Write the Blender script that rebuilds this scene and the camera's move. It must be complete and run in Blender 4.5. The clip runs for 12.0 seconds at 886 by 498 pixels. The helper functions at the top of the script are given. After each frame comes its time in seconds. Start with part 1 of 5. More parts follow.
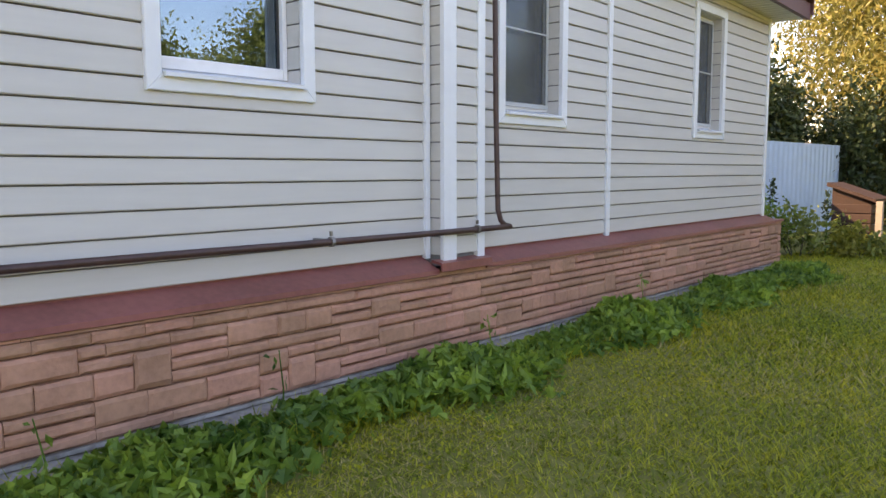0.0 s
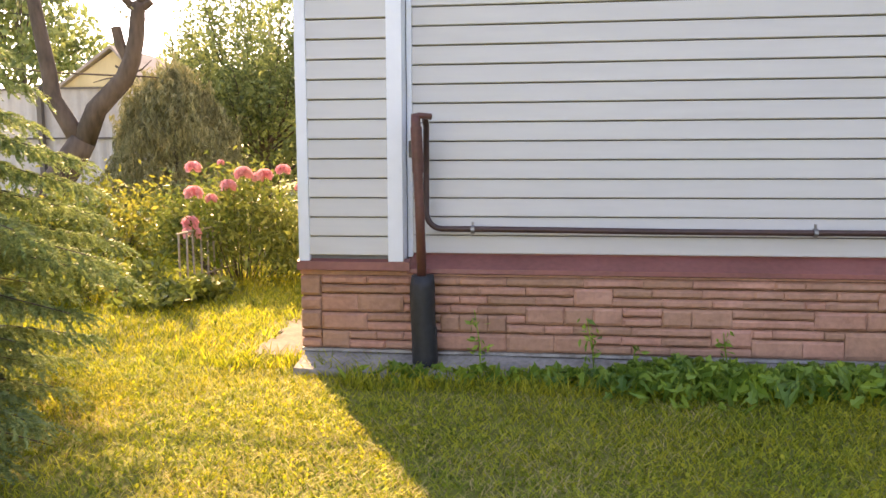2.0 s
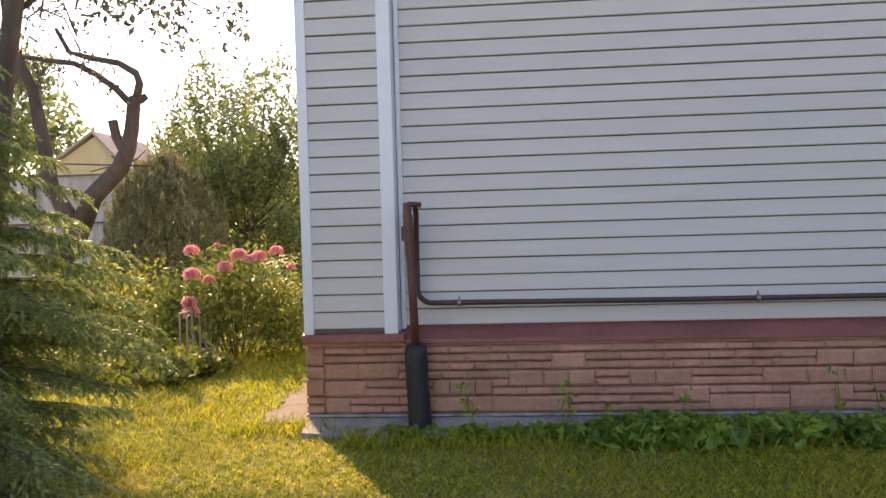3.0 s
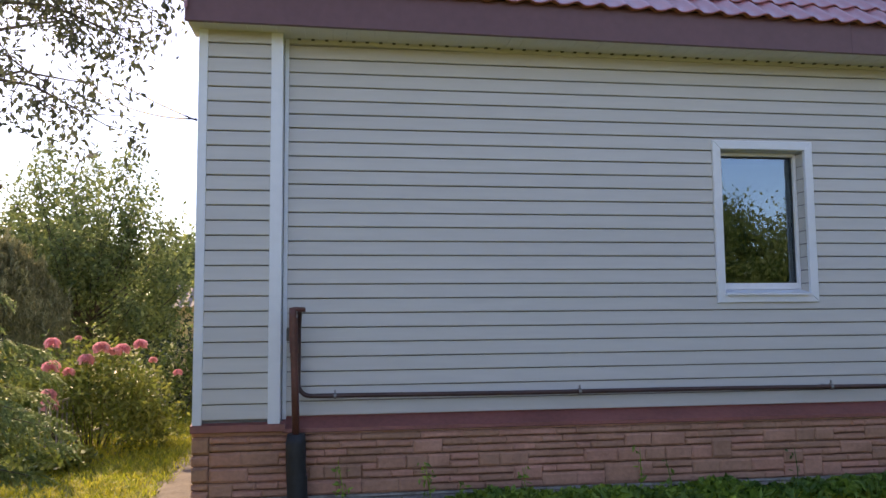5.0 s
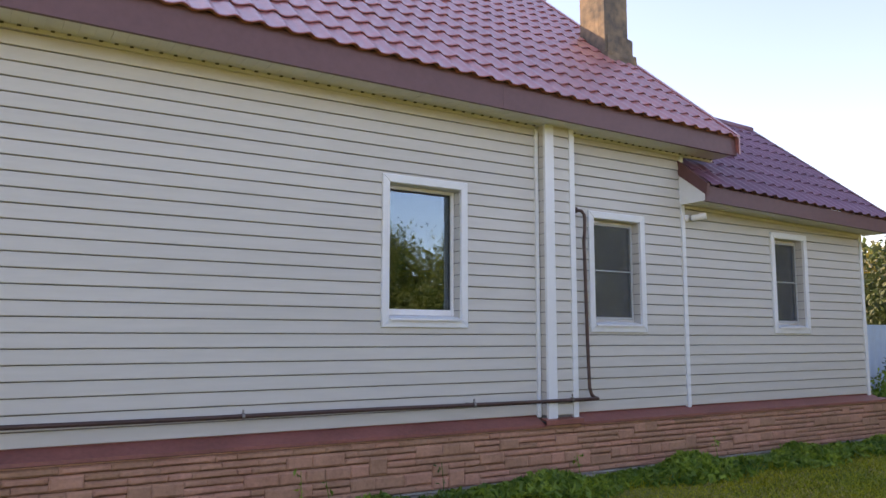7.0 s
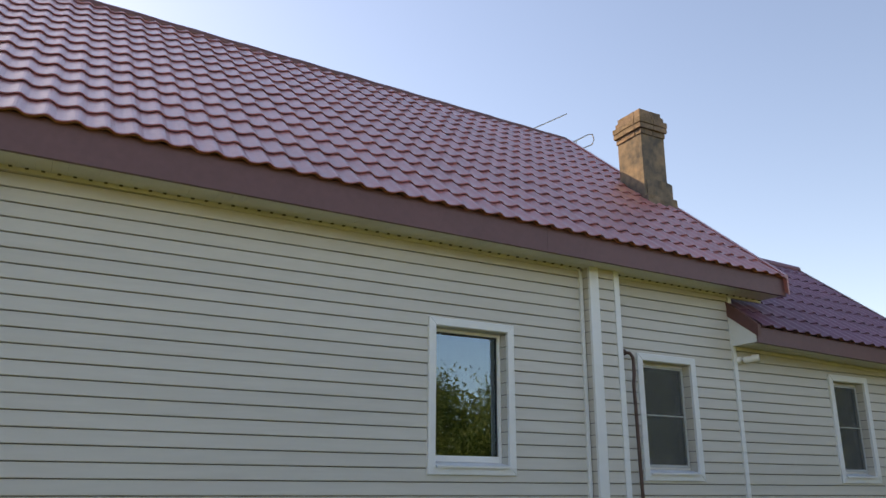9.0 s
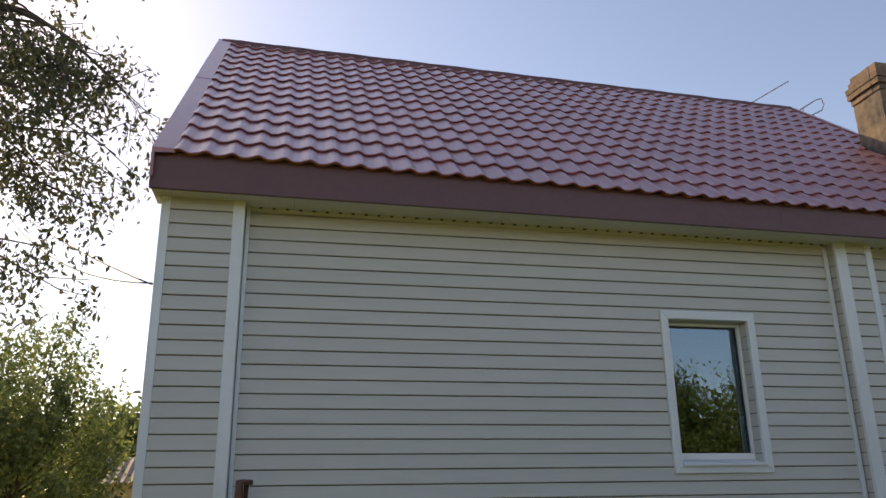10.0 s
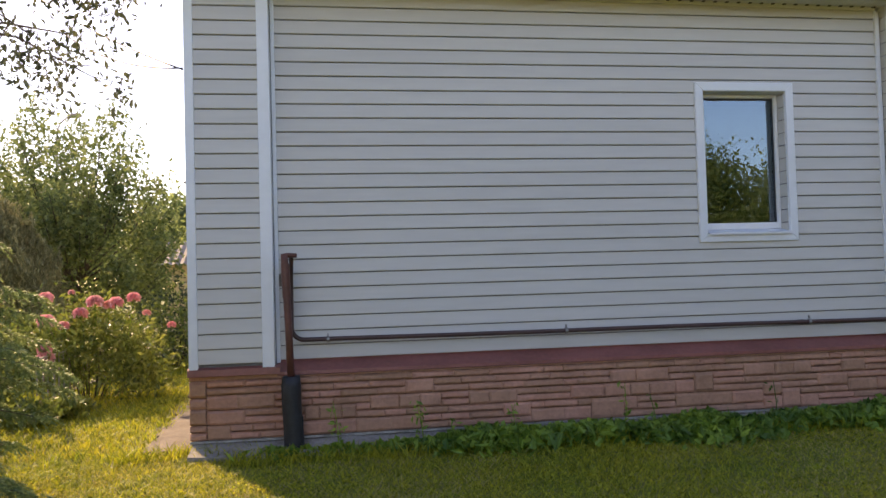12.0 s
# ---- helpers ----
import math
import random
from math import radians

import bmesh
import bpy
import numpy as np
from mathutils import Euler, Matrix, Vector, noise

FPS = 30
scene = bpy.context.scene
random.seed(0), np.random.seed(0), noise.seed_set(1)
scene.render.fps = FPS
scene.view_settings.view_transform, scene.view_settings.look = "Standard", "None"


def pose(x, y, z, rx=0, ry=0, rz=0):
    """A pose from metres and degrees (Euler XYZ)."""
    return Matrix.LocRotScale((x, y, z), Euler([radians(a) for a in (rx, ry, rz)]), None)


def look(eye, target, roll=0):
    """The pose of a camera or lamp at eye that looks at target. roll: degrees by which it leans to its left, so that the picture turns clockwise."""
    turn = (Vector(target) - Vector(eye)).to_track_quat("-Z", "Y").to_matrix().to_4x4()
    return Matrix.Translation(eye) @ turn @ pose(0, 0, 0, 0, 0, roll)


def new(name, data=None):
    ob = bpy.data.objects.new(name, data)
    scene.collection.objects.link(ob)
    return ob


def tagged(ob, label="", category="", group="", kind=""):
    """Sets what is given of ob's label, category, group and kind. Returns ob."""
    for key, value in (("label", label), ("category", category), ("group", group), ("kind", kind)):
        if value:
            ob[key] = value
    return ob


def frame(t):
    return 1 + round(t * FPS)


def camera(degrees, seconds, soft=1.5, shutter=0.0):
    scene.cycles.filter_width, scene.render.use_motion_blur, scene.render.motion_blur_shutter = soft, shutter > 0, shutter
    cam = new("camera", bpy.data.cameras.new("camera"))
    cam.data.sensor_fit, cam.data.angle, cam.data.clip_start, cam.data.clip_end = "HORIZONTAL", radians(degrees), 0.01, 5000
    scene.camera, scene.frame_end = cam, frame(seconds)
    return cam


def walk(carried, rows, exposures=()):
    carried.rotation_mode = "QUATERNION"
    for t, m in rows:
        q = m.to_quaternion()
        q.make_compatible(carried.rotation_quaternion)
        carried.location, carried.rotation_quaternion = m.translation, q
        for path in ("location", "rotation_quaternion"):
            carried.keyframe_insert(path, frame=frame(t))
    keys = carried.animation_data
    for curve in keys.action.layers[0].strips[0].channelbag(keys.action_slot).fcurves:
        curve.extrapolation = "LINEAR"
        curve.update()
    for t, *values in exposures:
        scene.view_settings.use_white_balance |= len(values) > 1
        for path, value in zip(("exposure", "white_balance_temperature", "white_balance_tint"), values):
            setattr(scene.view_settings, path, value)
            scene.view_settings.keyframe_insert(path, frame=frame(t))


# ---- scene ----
cam = camera(59.5, 12.0)
PATH = [
    (0, (2.346, -2.914, 1.03), (3.844, -1.604, 0.83), -0.1),
    (0.5, (2.076, -3.423, 1.021), (2.861, -1.594, 0.817), -0.3),
    (1, (1.666, -3.683, 1.048), (1.971, -1.72, 0.815), 0.5),
    (1.5, (1.332, -3.983, 1.075), (1.425, -2.0, 0.831), 0.5),
    (2, (1.307, -4.315, 1.087), (1.069, -2.342, 0.859), -0.2),
    (2.5, (1.288, -4.565, 1.13), (0.921, -2.602, 1.021), -0.5),
    (3, (1.274, -4.856, 1.153), (1.105, -2.864, 1.107), -1.6),
    (3.2, (1.296, -4.881, 1.131), (1.187, -2.884, 1.128), -1.7),
    (5, (0.984, -5.695, 1.257), (1.251, -3.72, 1.432), -0.5),
    (5.5, (0.979, -5.672, 1.269), (1.5, -3.754, 1.489), -0.3),
    (6, (0.985, -5.663, 1.256), (1.66, -3.793, 1.48), -0.2),
    (6.5, (0.99, -5.658, 1.258), (1.878, -3.88, 1.486), 0.1),
    (7, (0.978, -5.667, 1.253), (2.026, -3.98, 1.484), 0.0),
    (7.2, (0.991, -5.656, 1.26), (2.079, -3.993, 1.488), 0.1),
    (8.8, (0.924, -5.68, 1.244), (1.94, -4.059, 1.827), 0.0),
    (9, (0.936, -5.672, 1.255), (1.853, -3.994, 1.843), 0.3),
    (9.5, (0.926, -5.683, 1.248), (1.555, -3.884, 1.855), 0.1),
    (10, (0.906, -5.704, 1.228), (1.299, -3.837, 1.83), -0.8),
    (10.5, (0.905, -5.73, 1.223), (1.19, -3.814, 1.722), -0.9),
    (11, (0.898, -5.744, 1.225), (1.169, -3.803, 1.624), -0.7),
    (11.5, (0.913, -5.752, 1.193), (1.186, -3.783, 1.42), -0.5),
    (12, (0.969, -5.789, 1.158), (1.265, -3.812, 1.222), -1.6),
]
walk(cam, [(t, look(eye, target, roll)) for t, eye, target, roll in PATH], exposures=((0, 2.00, 7950, 28), (0.5, 2.30, 8650, 29), (1.0, 2.50, 8750, 30), (1.5, 2.50, 8550, 32), (2.0, 2.15, 8300, 31), (2.5, 1.70, 8300, 32), (3.0, 1.45, 7600, 32), (5.0, 0.95, 6700, 28), (5.5, 1.42, 7250, 28), (6.0, 2.07, 8600, 27), (6.5, 1.92, 8300, 31), (7.0, 1.42, 7700, 31), (7.2, 1.42, 7700, 31), (9.0, 0.82, 7900, 19), (9.5, 0.79, 7900, 19), (10.0, 0.38, 7700, 20), (10.5, 0.42, 7600, 25), (11.0, 0.45, 7600, 27), (11.5, 0.65, 7450, 29), (12.0, 1.10, 7350, 28)))

# ---------------------------------------------------------------- light
SUN_AZ, SUN_EL = radians(-30), radians(34.5)
world = bpy.data.worlds.new("sky")
scene.world = world
world.use_nodes = True
wn = world.node_tree.nodes
sky = wn.new("ShaderNodeTexSky")
sky.sky_type = "NISHITA"
sky.sun_disc = False
sky.sun_elevation = SUN_EL
sky.sun_rotation = SUN_AZ
sky.air_density, sky.dust_density, sky.ozone_density = 1.0, 0.5, 1.0
wn["Background"].inputs["Strength"].default_value = 0.15
world.node_tree.links.new(sky.outputs[0], wn["Background"].inputs[0])
sun_data = bpy.data.lights.new("sun", "SUN")
sun_data.energy, sun_data.angle, sun_data.color = 4.2, radians(0.6), (1.0, 0.80, 0.47)
sun = new("sun", sun_data)
sun_way = Vector((math.sin(SUN_AZ) * math.cos(SUN_EL), math.cos(SUN_AZ) * math.cos(SUN_EL), math.sin(SUN_EL)))
sun.matrix_world = look(sun_way * 50, (0, 0, 0))

# ---------------------------------------------------------------- materials


def material(name, colour, rough=0.6, metal=0.0, dark=None, grain=40.0, blotch=1.5, amount=0.35, bump=0.15,
             random_shift=0.0, spec=0.5, translucent=0.0, stretch=(1, 1, 1), coat=0.0):
    """Principled surface with grain and blotches, in metres of the object's own space."""
    m = bpy.data.materials.new(name)
    m.use_nodes = True
    nt = m.node_tree
    n, l = nt.nodes, nt.links
    p = n["Principled BSDF"]
    p.inputs["Roughness"].default_value = rough
    p.inputs["Metallic"].default_value = metal
    p.inputs["Specular IOR Level"].default_value = spec
    p.inputs["Coat Weight"].default_value = coat
    p.inputs["Coat Roughness"].default_value = 0.25
    tc = n.new("ShaderNodeTexCoord")
    mp = n.new("ShaderNodeMapping")
    mp.inputs["Scale"].default_value = stretch
    l.new(tc.outputs["Object"], mp.inputs["Vector"])
    fine, broad = n.new("ShaderNodeTexNoise"), n.new("ShaderNodeTexNoise")
    for t, s in ((fine, grain), (broad, blotch)):
        t.inputs["Scale"].default_value = s
        t.inputs["Detail"].default_value = 5
        l.new(mp.outputs[0], t.inputs["Vector"])
    add = n.new("ShaderNodeMath")
    add.operation = "MULTIPLY_ADD"
    l.new(fine.outputs["Fac"], add.inputs[0])
    add.inputs[1].default_value = 0.45
    scale = n.new("ShaderNodeMath")
    scale.operation = "MULTIPLY"
    l.new(broad.outputs["Fac"], scale.inputs[0])
    scale.inputs[1].default_value = 0.55
    l.new(scale.outputs[0], add.inputs[2])
    ramp = n.new("ShaderNodeValToRGB")
    d = dark or tuple(c * (1 - amount) for c in colour)
    ramp.color_ramp.elements[0].position, ramp.color_ramp.elements[1].position = 0.36, 0.62
    ramp.color_ramp.elements[0].color, ramp.color_ramp.elements[1].color = (*d, 1), (*colour, 1)
    l.new(add.outputs[0], ramp.inputs[0])
    last = ramp.outputs[0]
    if random_shift:
        info = n.new("ShaderNodeObjectInfo")
        geo = n.new("ShaderNodeNewGeometry")
        both = n.new("ShaderNodeMath")
        both.operation = "ADD"
        l.new(info.outputs["Random"], both.inputs[0])
        l.new(geo.outputs["Random Per Island"], both.inputs[1])
        frac = n.new("ShaderNodeMath")
        frac.operation = "FRACT"
        l.new(both.outputs[0], frac.inputs[0])
        rng = n.new("ShaderNodeMapRange")
        rng.inputs["To Min"].default_value, rng.inputs["To Max"].default_value = 1 - random_shift, 1 + random_shift
        l.new(frac.outputs[0], rng.inputs["Value"])
        hsv = n.new("ShaderNodeHueSaturation")
        l.new(rng.outputs[0], hsv.inputs["Value"])
        hue = n.new("ShaderNodeMapRange")
        hue.inputs["To Min"].default_value, hue.inputs["To Max"].default_value = 0.5 + random_shift * 0.05, 0.5 - random_shift * 0.05
        l.new(frac.outputs[0], hue.inputs["Value"])
        l.new(hue.outputs[0], hsv.inputs["Hue"])
        l.new(last, hsv.inputs["Color"])
        last = hsv.outputs[0]
    l.new(last, p.inputs["Base Color"])
    if bump:
        b = n.new("ShaderNodeBump")
        b.inputs["Strength"].default_value = bump
        b.inputs["Distance"].default_value = 0.01
        l.new(add.outputs[0], b.inputs["Height"])
        l.new(b.outputs[0], p.inputs["Normal"])
    if translucent:
        tr = n.new("ShaderNodeBsdfTranslucent")
        l.new(last, tr.inputs["Color"])
        mix = n.new("ShaderNodeMixShader")
        mix.inputs[0].default_value = translucent
        l.new(p.outputs[0], mix.inputs[1])
        l.new(tr.outputs[0], mix.inputs[2])
        l.new(mix.outputs[0], n["Material Output"].inputs["Surface"])
    return m


def glass_material():
    m = bpy.data.materials.new("window_glass")
    m.use_nodes = True
    n, l = m.node_tree.nodes, m.node_tree.links
    n.remove(n["Principled BSDF"])
    fr, tr, gl, mix = (n.new("ShaderNode" + k) for k in ("Fresnel", "BsdfTransparent", "BsdfGlossy", "MixShader"))
    fr.inputs["IOR"].default_value = 2.6
    gl.inputs["Roughness"].default_value = 0.0
    gl.inputs["Color"].default_value = (0.66, 0.86, 1.0, 1)
    tr.inputs["Color"].default_value = (0.8, 0.85, 0.84, 1)
    l.new(fr.outputs[0], mix.inputs[0])
    l.new(tr.outputs[0], mix.inputs[1])
    l.new(gl.outputs[0], mix.inputs[2])
    l.new(mix.outputs[0], n["Material Output"].inputs["Surface"])
    return m


def screen_material():
    m = bpy.data.materials.new("insect_mesh")
    m.use_nodes = True
    n, l = m.node_tree.nodes, m.node_tree.links
    p = n["Principled BSDF"]
    p.inputs["Base Color"].default_value = (0.12, 0.13, 0.13, 1)
    p.inputs["Roughness"].default_value = 0.6
    tr, mix = n.new("ShaderNodeBsdfTransparent"), n.new("ShaderNodeMixShader")
    mix.inputs[0].default_value = 0.38
    l.new(tr.outputs[0], mix.inputs[1])
    l.new(p.outputs[0], mix.inputs[2])
    l.new(mix.outputs[0], n["Material Output"].inputs["Surface"])
    return m


M_SIDING = material("cream_vinyl", (0.585, 0.575, 0.54), 0.42, amount=0.09, grain=9, blotch=0.8, bump=0.03, random_shift=0.025, stretch=(0.3, 1, 3))
M_TRIM = material("white_vinyl", (0.76, 0.80, 0.84), 0.38, amount=0.06, grain=12, bump=0.02)
M_PVC = material("white_pvc", (0.80, 0.81, 0.82), 0.3, amount=0.06, grain=20, bump=0.02)
M_SCREENF = material("grey_screen_frame", (0.46, 0.49, 0.50), 0.45, amount=0.12, grain=20, bump=0.02)
M_SOFFIT = material("soffit_vinyl", (0.68, 0.68, 0.62), 0.5, amount=0.1, grain=12, bump=0.02)
M_FLASH = material("red_brown_flashing", (0.31, 0.105, 0.088), 0.42, amount=0.3, grain=30, blotch=2.2, bump=0.05)
M_ROOF = material("wine_red_tile_metal", (0.42, 0.14, 0.138), 0.40, spec=0.8, coat=1.0, amount=0.25, grain=25, blotch=1.2, bump=0.03)
M_ROOF2 = material("plum_tile_metal", (0.21, 0.095, 0.145), 0.42, amount=0.25, grain=25, blotch=1.2, bump=0.03)
M_FASCIA = material("plum_brown_metal", (0.15, 0.065, 0.07), 0.45, amount=0.2, grain=18, blotch=1.0, bump=0.03)
M_STONE = material("terracotta_stone_panel", (0.52, 0.275, 0.185), 0.75, dark=(0.37, 0.19, 0.125), grain=34, blotch=5.0, bump=1.0, random_shift=0.12)
# wall core coloured dark: the shadow in the siding grooves, put into its colour
M_GROOVE_SHADE = material("groove_shade_core", (0.21, 0.21, 0.215), 0.9, amount=0.3)
# stone colour darkened to paint the shadow lines between the plinth blocks
M_JOINT_SHADE = material("joint_shade_core", (0.29, 0.155, 0.105), 0.85, amount=0.4)
M_STRIP = material("dull_starter_metal", (0.40, 0.38, 0.35), 0.6, dark=(0.2, 0.18, 0.16), grain=20, blotch=5)
M_CONC = material("weathered_concrete", (0.38, 0.35, 0.31), 0.9, dark=(0.19, 0.175, 0.155), grain=35, blotch=3, bump=0.6)
M_SLAB = material("path_concrete", (0.19, 0.155, 0.125), 0.9, dark=(0.10, 0.082, 0.065), grain=35, blotch=3, bump=0.5)
M_PIPE = material("brown_pipe_paint", (0.085, 0.042, 0.036), 0.45, amount=0.4, grain=40, blotch=6, bump=0.15)
M_PIPE2 = material("red_brown_pipe_paint", (0.15, 0.055, 0.042), 0.45, amount=0.4, grain=40, blotch=6, bump=0.15)
M_TUBE = material("black_bitumen_wrap", (0.022, 0.024, 0.028), 0.55, amount=0.5, grain=40, blotch=8, bump=0.6)
M_STEEL = material("dull_steel", (0.33, 0.32, 0.31), 0.4, metal=0.8, amount=0.3, grain=60, bump=0.05)
# dimness of closed spaces put into the colour: rooms, vent slots, soffit inside
M_DARK = material("unlit_interior_shade", (0.10, 0.095, 0.09), 0.8, amount=0.2)
M_GLASS = glass_material()
M_SCREEN = screen_material()
M_PLASTER = material("crumbling_plaster", (0.26, 0.195, 0.14), 0.9, dark=(0.085, 0.08, 0.078), grain=11, blotch=3.0, bump=0.8)
M_BRICKC = material("chimney_brick", (0.27, 0.19, 0.13), 0.9, dark=(0.11, 0.085, 0.07), grain=30, blotch=4, bump=0.6, random_shift=0.2)
M_GROUND = material("lawn_soil", (0.24, 0.22, 0.05), 0.95, dark=(0.13, 0.145, 0.02), grain=22, blotch=0.9, bump=0.6)
M_GRASS = material("grass_blade", (0.43, 0.42, 0.03), 0.6, dark=(0.25, 0.32, 0.025), grain=7.0, blotch=0.9, bump=0, random_shift=0.55, translucent=0.5)
M_STRAW = material("dry_grass", (0.56, 0.45, 0.17), 0.7, amount=0.3, grain=3, blotch=0.7, bump=0, random_shift=0.3, translucent=0.3)
M_WEED = material("weed_leaf", (0.25, 0.39, 0.05), 0.5, dark=(0.06, 0.155, 0.02), grain=6, blotch=1.2, bump=0, random_shift=0.4, translucent=0.4)
M_BUSH = material("garden_leaf", (0.24, 0.28, 0.06), 0.5, dark=(0.11, 0.16, 0.03), grain=4, blotch=1.0, bump=0, random_shift=0.4, translucent=0.4)
M_BUSHY = material("golden_leaf", (0.36, 0.35, 0.06), 0.5, dark=(0.2, 0.22, 0.03), grain=4, blotch=1.0, bump=0, random_shift=0.3, translucent=0.45)
M_LEAF = material("tree_leaf", (0.27, 0.325, 0.115), 0.45, dark=(0.13, 0.185, 0.06), grain=3, blotch=0.8, bump=0, random_shift=0.4, translucent=0.5)
M_LEAFD = material("dark_leaf", (0.055, 0.085, 0.028), 0.5, dark=(0.02, 0.04, 0.012), grain=3, blotch=0.8, bump=0, random_shift=0.4, translucent=0.25)
M_APPLE = material("apple_leaf", (0.14, 0.155, 0.085), 0.5, dark=(0.055, 0.07, 0.035), grain=3, blotch=0.8, bump=0, random_shift=0.4, translucent=0.45)
M_WILLOW = material("willow_leaf", (0.32, 0.28, 0.07), 0.5, dark=(0.16, 0.16, 0.035), grain=2, blotch=0.6, bump=0, random_shift=0.35, translucent=0.35)
M_NEEDLE = material("spruce_needle", (0.35, 0.42, 0.16), 0.5, dark=(0.17, 0.25, 0.085), grain=3, blotch=1.5, bump=0, random_shift=0.35, translucent=0.35)
M_THUJA = material("thuja_scale", (0.36, 0.35, 0.17), 0.6, dark=(0.20, 0.21, 0.095), grain=3, blotch=1.0, bump=0, random_shift=0.35, translucent=0.2)
M_BARK = material("tree_bark", (0.13, 0.10, 0.08), 0.9, dark=(0.05, 0.04, 0.033), grain=18, blotch=4, bump=0.9, stretch=(1, 1, 0.3))
M_PETAL = material("pink_petal", (0.95, 0.58, 0.60), 0.5, dark=(0.90, 0.42, 0.47), grain=12, blotch=5, bump=0, random_shift=0.15, translucent=0.3)
M_FENCEW = material("pale_blue_sheet", (0.45, 0.60, 0.78), 0.5, amount=0.1, grain=10, blotch=1.0, bump=0.03)
M_FENCEG = material("pale_grey_sheet", (0.50, 0.48, 0.46), 0.5, amount=0.15, grain=10, blotch=1.0, bump=0.03)
M_IRON = material("rusty_iron", (0.16, 0.14, 0.12), 0.7, amount=0.5, grain=50, bump=0.2)
M_PICKET = material("weathered_picket_paint", (0.40, 0.37, 0.32), 0.7, dark=(0.2, 0.17, 0.14), grain=50, bump=0.2)
M_YELLOW = material("yellow_plank_wall", (0.62, 0.50, 0.28), 0.7, amount=0.15, grain=6, bump=0.1, stretch=(1, 1, 0.2))
M_SLATE = material("grey_slate", (0.40, 0.34, 0.29), 0.9, amount=0.3, grain=12, blotch=2, bump=0.3)
# brown board, colour lowered to stand in for tree shade on the compost box
M_BOARD = material("shade_darkened_brown_board", (0.05, 0.023, 0.017), 0.7, amount=0.3, grain=10, blotch=2, bump=0.2)
M_CABLE = material("black_cable", (0.03, 0.03, 0.032), 0.6, amount=0.2, bump=0)

# ---------------------------------------------------------------- building helpers


def thing(name, label, category, group="", kind="", at=(0, 0, 0)):
    ob = new(name)
    ob.empty_display_size = 0.2
    ob.location = at
    return tagged(ob, label, category, group, kind)


def finish(name, bm, mat, parent=None, label="", smooth=False):
    me = bpy.data.meshes.new(name)
    bmesh.ops.recalc_face_normals(bm, faces=bm.faces)
    bm.to_mesh(me)
    bm.free()
    me.materials.append(mat)
    if smooth:
        me.polygons.foreach_set("use_smooth", [True] * len(me.polygons))
    ob = new(name, me)
    if parent:
        ob.parent = parent
        ob.matrix_parent_inverse = Matrix.Translation(-parent.location) if parent.type == "EMPTY" else Matrix()
    if label:
        ob["label"] = label
    return ob


def part(name, bm, mat, parent, label="", smooth=False):
    return finish(name, bm, mat, parent, label, smooth)


def box(bm, x0, x1, y0, y1, z0, z1, bevel=0.0):
    vs = [bm.verts.new((x, y, z)) for z in (z0, z1) for y in (y0, y1) for x in (x0, x1)]
    fs = [bm.faces.new([vs[i] for i in f]) for f in ((0, 2, 3, 1), (4, 5, 7, 6), (0, 1, 5, 4), (2, 6, 7, 3), (0, 4, 6, 2), (1, 3, 7, 5))]
    if bevel:
        edges = list({e for f in fs for e in f.edges})
        bmesh.ops.bevel(bm, geom=edges, offset=bevel, segments=2, profile=0.6, affect="EDGES")
    return bm


def boxed(*a, **k):
    return box(bmesh.new(), *a, **k)


def extrude_x(bm, profile, x0, x1, dz0=0.0, dz1=0.0):
    """A closed (y, z) profile drawn along x; dz: how far each end is lowered."""
    a = [bm.verts.new((x0, y, z + dz0)) for y, z in profile]
    b = [bm.verts.new((x1, y, z + dz1)) for y, z in profile]
    k = len(profile)
    for i in range(k):
        j = (i + 1) % k
        bm.faces.new((a[i], a[j], b[j], b[i]))
    bm.faces.new(a)
    bm.faces.new(b[::-1])
    return bm


def tube(bm, pts, radii, sides=8, caps=True):
    pts = [Vector(p) for p in pts]
    if not isinstance(radii, (list, tuple)):
        radii = [radii] * len(pts)
    rings, side = [], None
    for i, p in enumerate(pts):
        d = (pts[min(i + 1, len(pts) - 1)] - pts[max(i - 1, 0)]).normalized()
        if side is None:
            side = d.orthogonal().normalized()
        side = (side - d * side.dot(d)).normalized()
        up = d.cross(side)
        rings.append([bm.verts.new(p + (side * math.cos(a) + up * math.sin(a)) * radii[i])
                      for a in (2 * math.pi * s / sides for s in range(sides))])
    for r, q in zip(rings, rings[1:]):
        for s in range(sides):
            bm.faces.new((r[s], r[(s + 1) % sides], q[(s + 1) % sides], q[s]))
    if caps:
        bm.faces.new(rings[0][::-1])
        bm.faces.new(rings[-1])
    return bm


def arc(c, r, a0, a1, n, u, v):
    c, u, v = Vector(c), Vector(u), Vector(v)
    return [c + u * r * math.cos(a) + v * r * math.sin(a) for a in (a0 + (a1 - a0) * i / n for i in range(n + 1))]


rng = np.random.default_rng(7)


